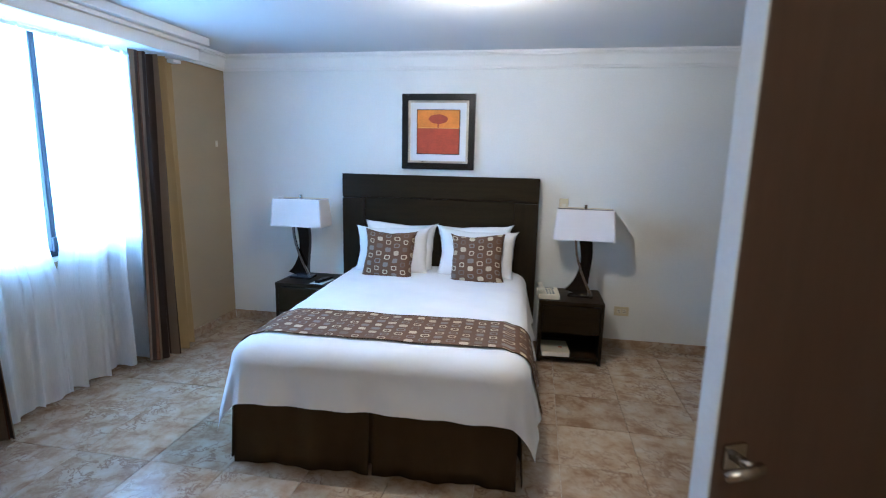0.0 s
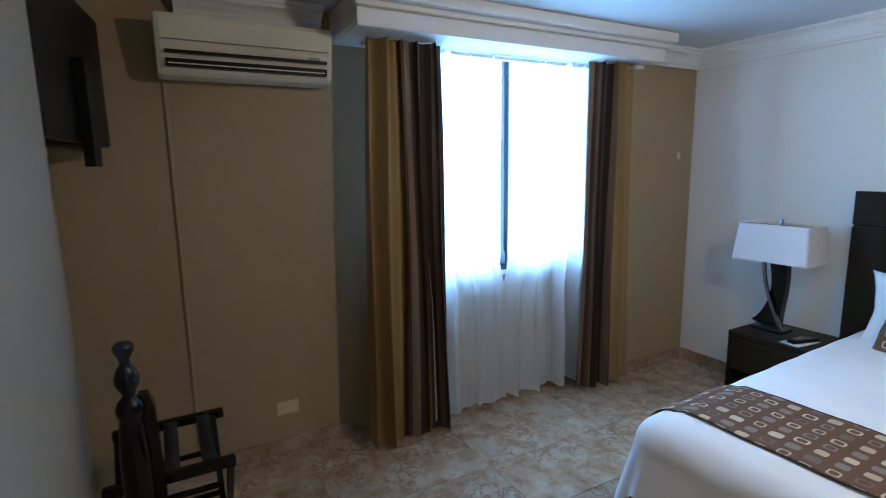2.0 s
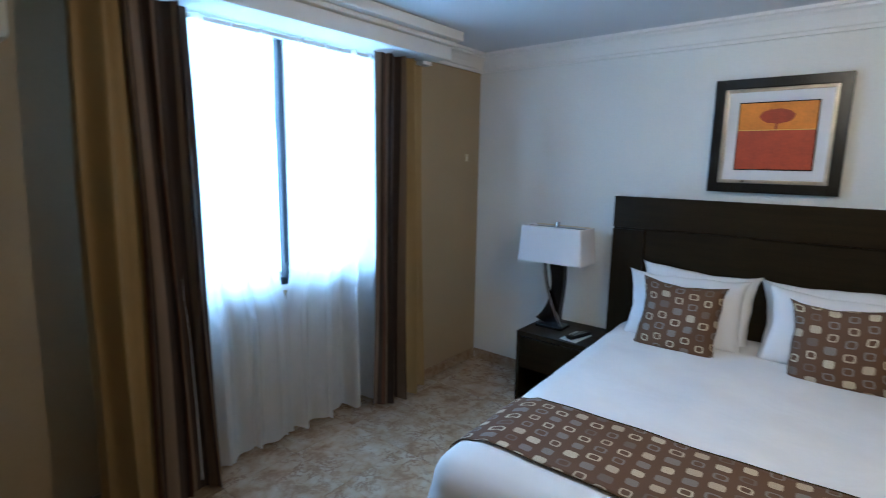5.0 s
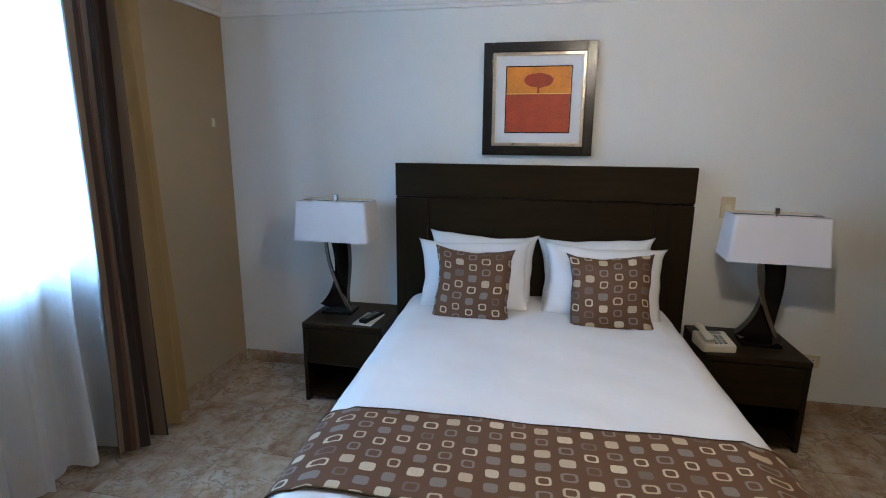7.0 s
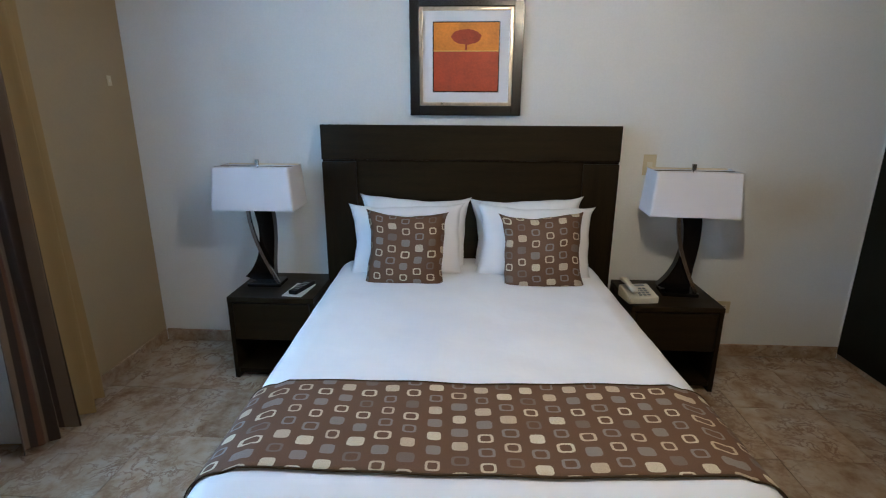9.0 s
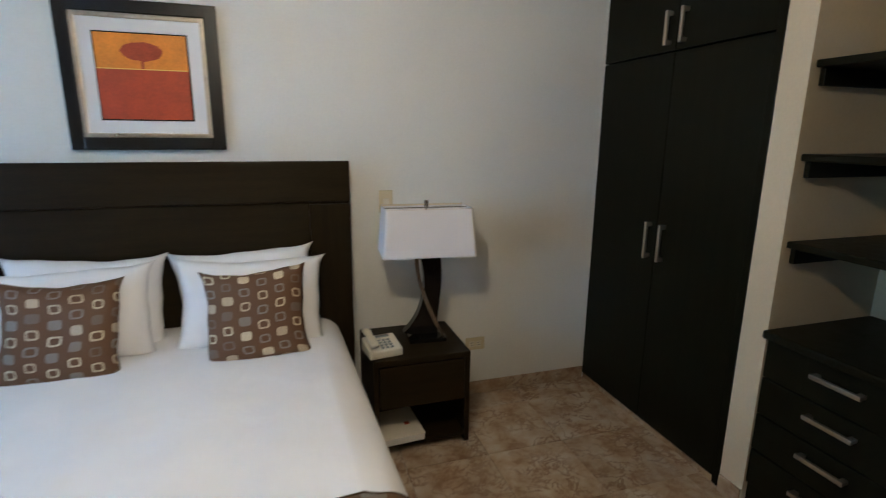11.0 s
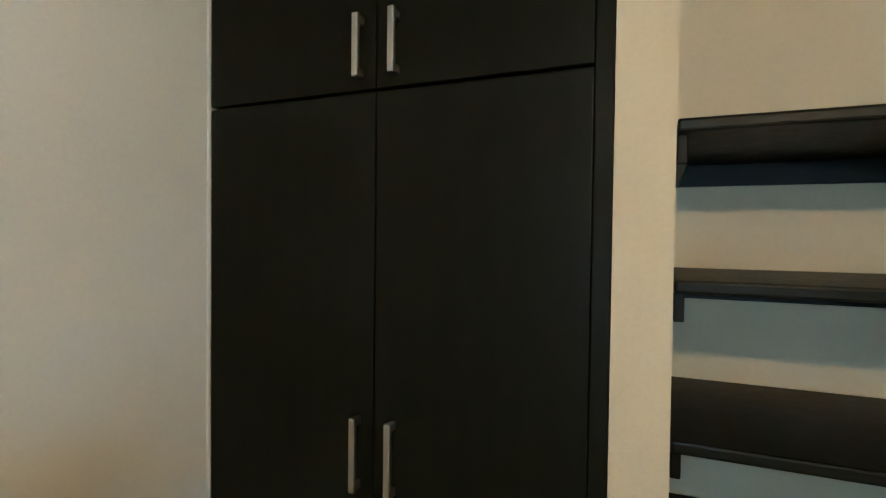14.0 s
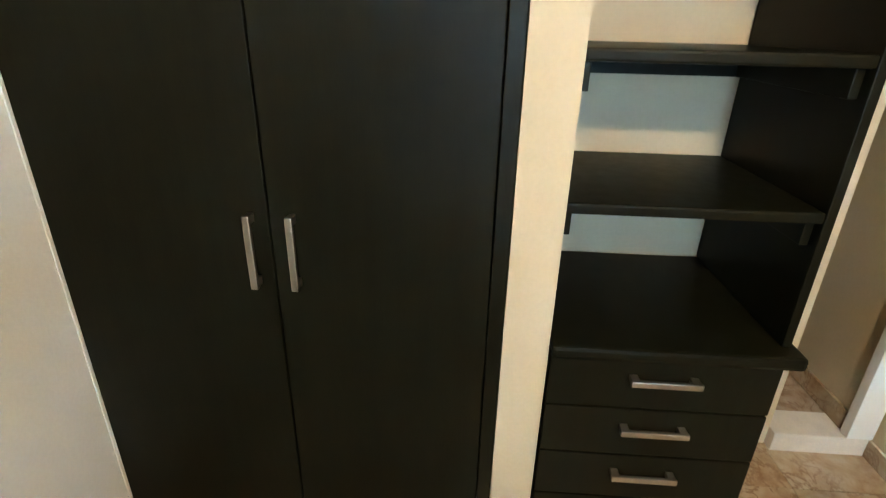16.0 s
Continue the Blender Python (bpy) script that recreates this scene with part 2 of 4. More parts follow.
def marble_tile():
    n = Nodes("beige_marbled_tile")
    info = n.add("ShaderNodeObjectInfo")
    v = n.add("ShaderNodeVectorMath", ((0, n.add("ShaderNodeNewGeometry").outputs[0]), (1, n.add("ShaderNodeCombineXYZ", ((2, n.math("MULTIPLY", info.outputs["Random"], 40.0)),)).outputs[0])), operation="ADD").outputs[0]
    base = n.ramp(n.noise(8.0, 6.0, v, 0.6, 0.2), [(0.32, (0.30, 0.185, 0.105)), (0.45, (0.43, 0.31, 0.20)), (0.55, (0.50, 0.39, 0.275)), (0.7, (0.56, 0.47, 0.36))])
    vein = n.math("ABSOLUTE", n.math("ADD", n.noise(10.0, 6.0, v, 0.62, 0.5), -0.5))
    veins = n.ramp(vein, [(0.0, 1.0), (0.045, 0.0)])
    patch = n.ramp(n.noise(4.0, 2.0, v), [(0.40, 0.05), (0.62, 0.7)])
    col = n.mix(n.math("MULTIPLY", veins, patch), base, (0.19, 0.09, 0.045))
    bright = n.add("ShaderNodeHueSaturation", ((2, n.math("MULTIPLY_ADD", info.outputs["Random"], 0.14, 0.83)), (4, col)))
    n.put(n.b, "Base Color", bright.outputs[0])
    n.put(n.b, "Roughness", n.ramp(n.noise(4.0, 4.0, v), [(0.3, 0.10), (0.7, 0.20)]))
    n.bump(n.noise(2.5, 2.0, v), 0.06, 0.01)
    return n.m


TILE = marble_tile()


def glow(name, colour, strength):
    n = Nodes(name)
    e = n.add("ShaderNodeEmission", ((0, (*colour, 1)), (1, strength)))
    n.t.links.new(e.outputs[0], n.out.inputs[0])
    return n.m


LAMPGLASS = glow("lit_opal_glass", (1.0, 0.82, 0.56), 3.0)


def sky_glow():
    n = Nodes("bright_hazy_outdoors")
    z = n.add("ShaderNodeSeparateXYZ", ((0, n.obj()),)).outputs[2]
    c = n.ramp(n.math("MULTIPLY_ADD", z, 0.2, n.math("MULTIPLY", n.noise(0.6), 0.3)), [(0.1, (0.62, 0.68, 0.72)), (0.6, (0.86, 0.94, 1.0))])
    e = n.add("ShaderNodeEmission", ((0, c), (1, 1.0)))
    n.t.links.new(e.outputs[0], n.out.inputs[0])
    return n.m


def glass_clear():
    n = Nodes("window_glass")
    n.b.inputs["Base Color"].default_value = (0.95, 0.98, 1, 1)
    n.b.inputs["Roughness"].default_value = 0.0
    n.b.inputs["Transmission Weight"].default_value = 1.0
    n.b.inputs["IOR"].default_value = 1.1
    return n.m


GLASS = glass_clear()


# ---- mesh helpers ----
def box(bm, x0, x1, y0, y1, z0, z1, bevel=0.0):
    vs = bmesh.ops.create_cube(bm, size=1.0, matrix=Matrix.LocRotScale(((x0 + x1) / 2, (y0 + y1) / 2, (z0 + z1) / 2), None, (abs(x1 - x0), abs(y1 - y0), abs(z1 - z0))))["verts"]
    if bevel:
        es = {e for v in vs for e in v.link_edges}
        bmesh.ops.bevel(bm, geom=list(es), offset=bevel, segments=2, affect="EDGES", profile=0.6)
    return bm


def boxes(*rows, bevel=0.0):
    bm = bmesh.new()
    for r in rows:
        box(bm, *r, bevel=bevel)
    return bm


def lathe(profile, steps=20):
    """Turned solid about z from (radius, height) pairs."""
    bm = bmesh.new()
    rings = [[bm.verts.new((max(r, 1e-4) * math.cos(k * math.tau / steps), max(r, 1e-4) * math.sin(k * math.tau / steps), z)) for k in range(steps)] for r, z in profile]
    for a, b in zip(rings, rings[1:]):
        for k in range(steps):
            bm.faces.new((a[k], a[(k + 1) % steps], b[(k + 1) % steps], b[k]))
    bm.faces.new(rings[0][::-1])
    bm.faces.new(rings[-1])
    return bm


def tube(points, w, d, round_=False, steps=10):
    """A bar along points: oblong section w by d (numbers or lists), or a round one."""
    bm = bmesh.new()
    pts = [Vector(p) for p in points]
    rings = []
    for i, p in enumerate(pts):
        t = (pts[min(i + 1, len(pts) - 1)] - pts[max(i - 1, 0)]).normalized()
        side = Vector((0, 1, 0)) if abs(t.y) < 0.9 else Vector((1, 0, 0))
        nrm = t.cross(side).normalized()
        side = nrm.cross(t).normalized()
        wi, di = (w[i] if isinstance(w, list) else w) / 2, (d[i] if isinstance(d, list) else d) / 2
        if round_:
            ring = [p + nrm * wi * math.cos(k * math.tau / steps) + side * di * math.sin(k * math.tau / steps) for k in range(steps)]
        else:
            ring = [p + nrm * a * wi + side * b * di for a, b in ((1, 1), (-1, 1), (-1, -1), (1, -1))]
        rings.append([bm.verts.new(q) for q in ring])
    n = len(rings[0])
    for a, b in zip(rings, rings[1:]):
        for k in range(n):
            bm.faces.new((a[k], a[(k + 1) % n], b[(k + 1) % n], b[k]))
    bm.faces.new(rings[0][::-1])
    bm.faces.new(rings[-1])
    bmesh.ops.recalc_face_normals(bm, faces=bm.faces)
    return bm


def grid(nu, nv, place, uv, thick=0.0):
    """Sheet of nu by nv quads; place(s, t) and uv(s, t) take 0..1."""
    bm = bmesh.new()
    layer = bm.loops.layers.uv.new("UVMap")
    vs = [[bm.verts.new(place(i / nu, j / nv)) for j in range(nv + 1)] for i in range(nu + 1)]
    for i in range(nu):
        for j in range(nv):
            f = bm.faces.new((vs[i][j], vs[i + 1][j], vs[i + 1][j + 1], vs[i][j + 1]))
            f.smooth = True
            for lp, (a, b) in zip(f.loops, ((i, j), (i + 1, j), (i + 1, j + 1), (i, j + 1))):
                lp[layer].uv = uv(a / nu, b / nv)
    if thick:
        bmesh.ops.recalc_face_normals(bm, faces=bm.faces)
        bmesh.ops.solidify(bm, geom=bm.faces[:], thickness=thick)
    return bm


def link(name, bm, material, smooth=False):
    me = bpy.data.meshes.new(name)
    bm.normal_update()
    bm.to_mesh(me)
    bm.free()
    me.materials.append(material)
    if smooth:
        for p in me.polygons:
            p.use_smooth = True
    return new(name, me)


def part(name, bm, material, parent, label="", smooth=False):
    ob = link(name, bm, material, smooth)
    ob.parent = parent
    if label:
        ob["label"] = label
    return ob


def structure(name, bm, material, label, category):
    return tagged(link(name, bm, material), label, category, kind="structure")


def thing(name, at, label, category, group="", turn=0.0):
    ob = new(name)
    ob.matrix_world = pose(*at, 0, 0, turn)
    ob.empty_display_size = 0.05
    return tagged(ob, label, category, group)


# ---- the room's shell ----
H, YN, XE, XW, XW2, YS = 2.33, 5.135, 1.655, -2.70, -2.51, 1.335
structure("wall_north", boxes((XW - 0.2, 2.55, YN, YN + 0.15, 0, H)), WALL_NORTH, "white painted plaster wall behind the bed", "wall")
WY0, WY1, WZ0, WZ1 = 2.85, 4.20, 0.88, 2.20
west = bmesh.new()
for row in ((XW - 0.2, XW, 1.65, WY0, 0, H), (XW - 0.2, XW, WY1, YN, 0, H), (XW - 0.2, XW, WY0, WY1, 0, WZ0), (XW - 0.2, XW, WY0, WY1, WZ1, H),
                             (XW, XW2, 4.30, YN, 0, H)):
    box(west, *row)
structure("wall_west", west, WALL_BEIGE, "beige painted wall with the window in it", "wall")
structure("wall_southwest", boxes((-3.1, XW - 0.004, 1.05, 1.65, 0, H), (-3.1, -1.75, 1.05, 1.20, 0, H)), WALL_BEIGE, "beige painted wall of the recess with the television", "wall")
structure("trim_corner_bead", lathe([(0.010, 0.085), (0.010, H - 0.13)], 16), WALL_BEIGE, "rounded beige plaster bead beside the recess", "corner bead").location = (XW - 0.002, 1.655, 0)
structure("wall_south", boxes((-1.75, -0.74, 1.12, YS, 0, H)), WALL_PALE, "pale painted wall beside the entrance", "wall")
structure("wall_hall_west", boxes((-0.90, -0.74, -1.0, 1.12, 0, H)), WALL_BEIGE, "plain beige wall of the entrance hall", "wall")
structure("wall_hall_south", boxes((-0.90, 1.40, -1.15, -1.0, 0, H)), WALL_BEIGE, "plain beige wall closing the entrance hall", "wall")
structure("wall_hall_east", boxes((1.25, 1.40, -1.0, 2.60, 0, H)), WALL_CREAM, "plain cream wall of the entrance hall", "wall")
structure("wall_passage", boxes((1.25, 2.205, 2.48, 2.60, 0, H), (2.205, 2.32, 2.48, 2.60, 2.05, H), (2.205, 3.3, 2.48, 2.68, 0, 2.05), (2.32, 3.3, 2.48, 2.68, 2.05, H)), WALL_CREAM, "cream wall along the passage to the bathroom", "wall")
structure("wall_east", boxes((2.205, 2.345, 2.96, YN, 0, H), (2.205, 2.345, 2.68, 2.96, 2.05, H)), WALL_CREAM, "cream wall behind the shelves", "wall")
structure("wall_bathroom", boxes((3.2, 3.3, 2.68, 3.6, 0, H), (2.345, 3.3, 3.45, 3.6, 0, H)), WALL_CREAM, "plain cream wall beyond the bathroom doorway", "wall")
structure("wall_pilaster", boxes((XE, 2.205, 3.94, 4.053, 0, H)), WALL_CREAM, "narrow cream wall between wardrobe and shelves", "wall")
structure("ceiling", boxes((-3.1, 3.3, -1.15, YN + 0.15, H, H + 0.12)), CEIL, "white painted flat ceiling", "ceiling")


def crown(path, depth=0.10, drop=0.125):
    """Moulding along a line of (x, y) corners; the room lies to the right of the line."""
    prof = [(0.0, -drop), (0.018, -drop), (0.022, -drop + 0.018), (0.03, -drop + 0.022), (0.045, -drop + 0.05), (0.07, -0.045),
            (0.088, -0.035), (0.088, -0.022), (depth, -0.018), (depth, -0.001), (0.0, -0.001)]
    bm = bmesh.new()
    pts = [Vector((*p, 0)) for p in path]
    rings = []
    for i, p in enumerate(pts):
        d1 = (p - pts[i - 1]).normalized() if i else None
        d2 = (pts[i + 1] - p).normalized() if i + 1 < len(pts) else None
        n1 = Vector((d1.y, -d1.x, 0)) if d1 else None
        n2 = Vector((d2.y, -d2.x, 0)) if d2 else None
        m = ((n1 or n2) + (n2 or n1)).normalized()
        k = 1.0 / max(m.dot(n1 or n2), 0.3)
        rings.append([bm.verts.new(p + m * (a * k) + Vector((0, 0, H + b))) for a, b in prof])
    n = len(prof)
    for a, b in zip(rings, rings[1:]):
        for k in range(n):
            bm.faces.new((a[k], a[(k + 1) % n], b[(k + 1) % n], b[k]))
    bm.faces.new(rings[0])
    bm.faces.new(rings[-1][::-1])
    bmesh.ops.recalc_face_normals(bm, faces=bm.faces)
    return bm


structure("trim_crown_north", crown([(XW2 + 0.002, 4.50), (XW2 + 0.002, YN - 0.002), (XE - 0.002, YN - 0.002)]), PLASTER, "white stepped plaster crown moulding", "moulding")
structure("trim_crown_closet", crown([(2.203, 3.938), (2.203, 2.602), (1.252, 2.602)]), PLASTER, "white plaster crown moulding above the shelves", "moulding")
structure("trim_crown_west", crown([(XW + 0.002, 1.72), (XW + 0.002, 2.38)]), PLASTER, "plaster crown moulding above the air conditioner", "moulding")
structure("trim_crown_south", crown([(-0.76, YS + 0.002), (-1.75, YS + 0.002)]), PLASTER, "white plaster crown moulding beside the entrance", "moulding")


def baseboard(name, *rows):
    structure(name, boxes(*rows, bevel=0.003), TILE, "beige marbled tile baseboard", "baseboard")


baseboard("baseboard_north", (-2.498, -1.86, YN - 0.012, YN, 0.004, 0.08), (0.74, XE, YN - 0.012, YN, 0.004, 0.08))
baseboard("baseboard_west", (XW, XW + 0.012, 1.72, 4.29, 0.004, 0.08), (XW2, XW2 + 0.012, 4.30, YN - 0.013, 0.004, 0.08))
baseboard("baseboard_south", (-1.75, -0.74, YS, YS + 0.012, 0.004, 0.08))
baseboard("baseboard_passage", (1.25, 2.19, 2.60, 2.612, 0.004, 0.08), (2.22, 3.19, 2.68, 2.692, 0.084, 0.17))
baseboard("baseboard_pilaster", (XE - 0.012, XE, 3.945, 4.048, 0.004, 0.08))
structure("trim_threshold", boxes((2.17, 2.308, 2.602, 2.957, 0.0, 0.085), bevel=0.004), THRESH, "pale stone threshold of the bathroom doorway", "threshold")
structure("trim_bath_jamb", boxes((2.165, 2.205, 2.604, 2.70, 0.086, 2.05), bevel=0.003), PLASTER, "white painted door jamb", "door jamb")
structure("trim_entrance_jamb", boxes((-0.74, -0.36, 1.13, 1.338, 0.0, H - 0.003), bevel=0.004), WENGE, "dark wooden door jamb of the entrance", "door jamb")

# window: frame, two sliding sashes and a sill
win = thing("window_1", (XW + 0.045, 3.525, WZ0), "dark aluminium sliding window behind sheer curtains", "window")
win["kind"] = "structure"
hw, hh = (WY1 - WY0) / 2, WZ1 - WZ0
part("window_frame", boxes((-0.04, 0.04, -hw, -hw + 0.04, 0, hh), (-0.04, 0.04, hw - 0.04, hw, 0, hh), (-0.04, 0.04, -hw + 0.04, hw - 0.04, 0, 0.04), (-0.04, 0.04, -hw + 0.04, hw - 0.04, hh - 0.04, hh), bevel=0.003), ALU, win)
part("mullion", boxes((0.0, 0.045, -0.05, -0.018, 0.02, hh - 0.045), bevel=0.003), ALU, win)
part("latch", boxes((0.0455, 0.06, -0.05, -0.023, 0.03, 0.12), bevel=0.003), ALU, win)
for s in (-1, 1):
    p = part("pane", boxes((-0.003, 0.003, min(s * 0.03, s * (hw - 0.045)), max(s * 0.03, s * (hw - 0.045)), 0.045, hh - 0.045)), GLASS, win)
    p.visible_shadow = False
part("window_sill", boxes((-0.042, 0.05, -hw, hw, -0.03, -0.002), bevel=0.004), WALL_WHITE, win)
structure("backdrop", boxes((-7.1, -7.0, -3.0, 10.0, -3.0, 7.0)), sky_glow(), "bright hazy daylight outside the window", "backdrop")
structure("ground", boxes((-7.0, -3.2, -3.0, 10.0, -3.1, -3.0)), GROUT, "pale ground outside below the window", "ground")

# box valance over the curtains, with a stepped front
structure("trim_valance", boxes((XW, -2.301, 2.435, 4.45, 2.170, 2.195), (-2.30, -2.255, 2.425, 4.46, 2.165, 2.246), (-2.295, -2.228, 2.41, 4.475, 2.2465, 2.272), (-2.29, -2.185, 2.395, 4.49, 2.2725, 2.329),
                                (XW, -2.301, 2.435, 2.475, 2.196, 2.328), (XW2 + 0.005, -2.301, 4.41, 4.45, 2.196, 2.328), bevel=0.008), PLASTER, "white stepped plaster pelmet above the window", "pelmet")

# ---- the bed ----
BX, BY0, BT = -0.51, 3.09, 0.60
bed = thing("bed", (BX, BY0, 0), "double bed with white linen and a brown skirt", "bed", turn=2.1)
part("base", boxes((-0.68, 0.68, 0.05, 1.94, 0.02, 0.33), bevel=0.02), SKIRT, bed)
part("mattress", boxes((-0.715, 0.715, 0.03, 1.95, 0.33, BT - 0.012), bevel=0.095), SHEET, bed)


def skirt_panel(x0, y0, x1, y1, folds, seed):
    length = math.hypot(x1 - x0, y1 - y0)
    nx, ny = (y1 - y0) / length, -(x1 - x0) / length

    def place(s, t):
        w = (1 - t) * (0.012 + 0.010 * math.sin(s * folds + seed) + 0.006 * math.sin(s * folds * 2.7 + seed * 2))
        return (x0 + (x1 - x0) * s + nx * w, y0 + (y1 - y0) * s + ny * w, 0.008 + t * 0.38)
    return grid(40, 6, place, lambda s, t: (s * length, t * 0.36), 0.004)


part("skirt_foot", skirt_panel(-0.69, 0.0, -0.008, -0.002, 12, 1.0), SKIRT, bed)
part("skirt_foot", skirt_panel(0.008, -0.002, 0.69, 0.0, 13, 2.2), SKIRT, bed)
part("skirt_side", skirt_panel(0.70, 0.01, 0.70, 1.93, 25, 0.4), SKIRT, bed)
part("skirt_side", skirt_panel(-0.70, 1.93, -0.70, 0.01, 25, 1.4), SKIRT, bed)


def drape_point(a, b, lift, hang_folds):
    """Point of a cloth lying on the mattress: a across, b along from the foot, over the edges."""
    hx, r = 0.73, 0.11
    ox, oy = max(abs(a) - hx + r, 0.0), max(r - b, 0.0)
    sx = 1 if a > 0 else -1
    cx, cy = sx * min(abs(a), hx - r), max(b, r)
    over = math.hypot(ox, oy)
    crown_z = BT + 0.012 * math.cos(cx * 2.0) + 0.003 * math.sin(cx * 17 + cy * 9) * math.sin(cy * 13 - cx * 5)
    if over < 1e-6:
        return Vector((cx, cy, crown_z + lift))
    flat = math.hypot(ox, oy)
    ux, uy = sx * ox / flat, -oy / flat
    arc = r * math.pi / 2
    if over < arc:
        out, down = r * math.sin(over / r), r * (1 - math.cos(over / r))
    else:
        k = over - arc
        along = cx * 9 + cy * 9 + math.atan2(uy, ux) * 3.2
        out = r + k * 0.24 + hang_folds * min(k / 0.2, 1) * (0.5 * math.sin(along * 1.9) + 0.5 * math.sin(along * 3.7 + 1.0))
        down = r + k
    return Vector((cx + ux * (out + lift), cy + uy * (out + lift), crown_z - down + lift * 0.3))


part("top_sheet", grid(110, 120, lambda s, t: drape_point((s - 0.5) * 2 * 1.0, -0.225 + t * 2.155, 0.012, 0.011), lambda s, t: (s * 2.0, t * 2.2)), SHEET, bed, "smooth white cotton sheet")
runner = thing("bed_runner", (BX, BY0, BT), "brown bed runner woven with cream and grey squares", "bed runner", turn=2.1)
part("cloth", grid(110, 24, lambda s, t: drape_point((s - 0.5) * 2 * 0.98, 0.155 + 0.41 * t + 0.012 * math.sin(s * 9), 0.021, 0.010) - Vector((0, 0, BT)), lambda s, t: (s * 1.96, t * 0.41), 0.004), SQUARES, runner)
for b0 in (0.150, 0.562):
    part("hem", grid(110, 2, lambda s, t, b0=b0: drape_point((s - 0.5) * 2 * 0.98, b0 + 0.006 * t + 0.012 * math.sin(s * 9), 0.0225, 0.010) - Vector((0, 0, BT)), lambda s, t: (s, t * 0.01), 0.003), SKIRT, runner, "dark sewn hem")
head = thing("headboard", (-0.581, 5.078, 0), "dark wenge headboard with a framed panel", "headboard")
part("board", boxes((-0.81, 0.81, -0.045, 0.0, 0.02, 1.36), bevel=0.004), WENGE_H, head)
part("top_rail", boxes((-0.81, 0.81, -0.066, -0.046, 1.18, 1.368), bevel=0.004), WENGE_H, head)
for s in (-1, 1):
    part("side_stile", boxes((min(s * 0.81, s * 0.62), max(s * 0.81, s * 0.62), -0.066, -0.046, 0.02, 1.168), bevel=0.004), WENGE, head)
part("bolster", boxes((-0.80, 0.80, 0.001, 0.055, 0.1, 1.3)), WENGE_H, head)


def pillow_bm(w, h, d, seed, power=2.6, draw=0.085, ear=0.05):
    """A stuffed case, w by h, with drawn-out corners, standing in x and z."""
    bm = bmesh.new()
    layer = bm.loops.layers.uv.new("UVMap")
    n = 26
    rnd = random.Random(seed)
    ph = [rnd.uniform(0, 6) for _ in range(6)]
    sides = []
    for side in (-1, 1):
        vs = []
        for i in range(n + 1):
            row = []
            for j in range(n + 1):
                u, v = i / n * 2 - 1, j / n * 2 - 1
                e = max(0.0, (1 - abs(u) ** power) * (1 - abs(v) ** power)) ** 0.5
                pinch = 1 - draw * (1 - u * u) * v * v + ear * (u * v) ** 12
                pinch2 = 1 - draw * (1 - v * v) * u * u + ear * (u * v) ** 12
                x = u * w / 2 * pinch2 + 0.004 * math.sin(v * 4 + ph[0]) + 0.0015 * math.sin(v * 11 + ph[5])
                z = v * h / 2 * pinch + 0.004 * math.sin(u * 4 + ph[1]) + 0.0015 * math.sin(u * 11 + ph[2])
                y = side * d / 2 * e * (1 + 0.10 * math.sin(u * 5 + ph[2]) * math.sin(v * 4 + ph[3]) + 0.04 * math.sin(u * 9 + v * 7 + ph[4])) + 0.012 * u * v * math.sin(ph[4])
                row.append(bm.verts.new((x, y, z)))
            vs.append(row)
        for i in range(n):
            for j in range(n):
                q = [(i, j), (i + 1, j), (i + 1, j + 1), (i, j + 1)]
                f = bm.faces.new([vs[a][b] for a, b in (q if side < 0 else q[::-1])])
                f.smooth = True
                for lp, (a, b) in zip(f.loops, q if side < 0 else q[::-1]):
                    lp[layer].uv = (a / n * w + seed * 0.31, b / n * h + seed * 0.17)
        sides.append(vs)
    bmesh.ops.remove_doubles(bm, verts=bm.verts, dist=0.0006)
    return bm


def pillow(name, at, size, lean, roll, material, label, seed, turn=0.0, power=2.6):
    ob = link(name, pillow_bm(*size, seed, power), material)
    ob.matrix_world = pose(*at, lean, roll, turn)
    return tagged(ob, label, "pillow" if name == "pillow" else "cushion", "pillows on the bed" if name == "pillow" else "cushions on the bed")


for k, (px, dx) in enumerate(((-0.90, 1), (-0.225, -1))):
    pillow("pillow", (px + dx * 0.03, 4.925, 0.785), (0.59, 0.41, 0.16), -12, dx * 2.0, PILLOWCASE, "white pillow propped against the headboard", 3 + k)
    pillow("pillow", (px, 4.82, 0.78), (0.60, 0.385, 0.17), -18, -dx * 1.5, PILLOWCASE, "white pillow leaning on another pillow", 7 + k)
pillow("cushion", (-0.885, 4.67, 0.765), (0.40, 0.385, 0.13), -20, 1.0, SQUARES, "brown cushion with woven squares on the white pillows", 1, power=3.2)
pillow("cushion", (-0.205, 4.675, 0.765), (0.40, 0.385, 0.13), -20, -2.5, SQUARES, "brown cushion with woven squares on the white pillows", 2, power=3.2)


# ---- nightstands and lamps ----
NH = 0.48


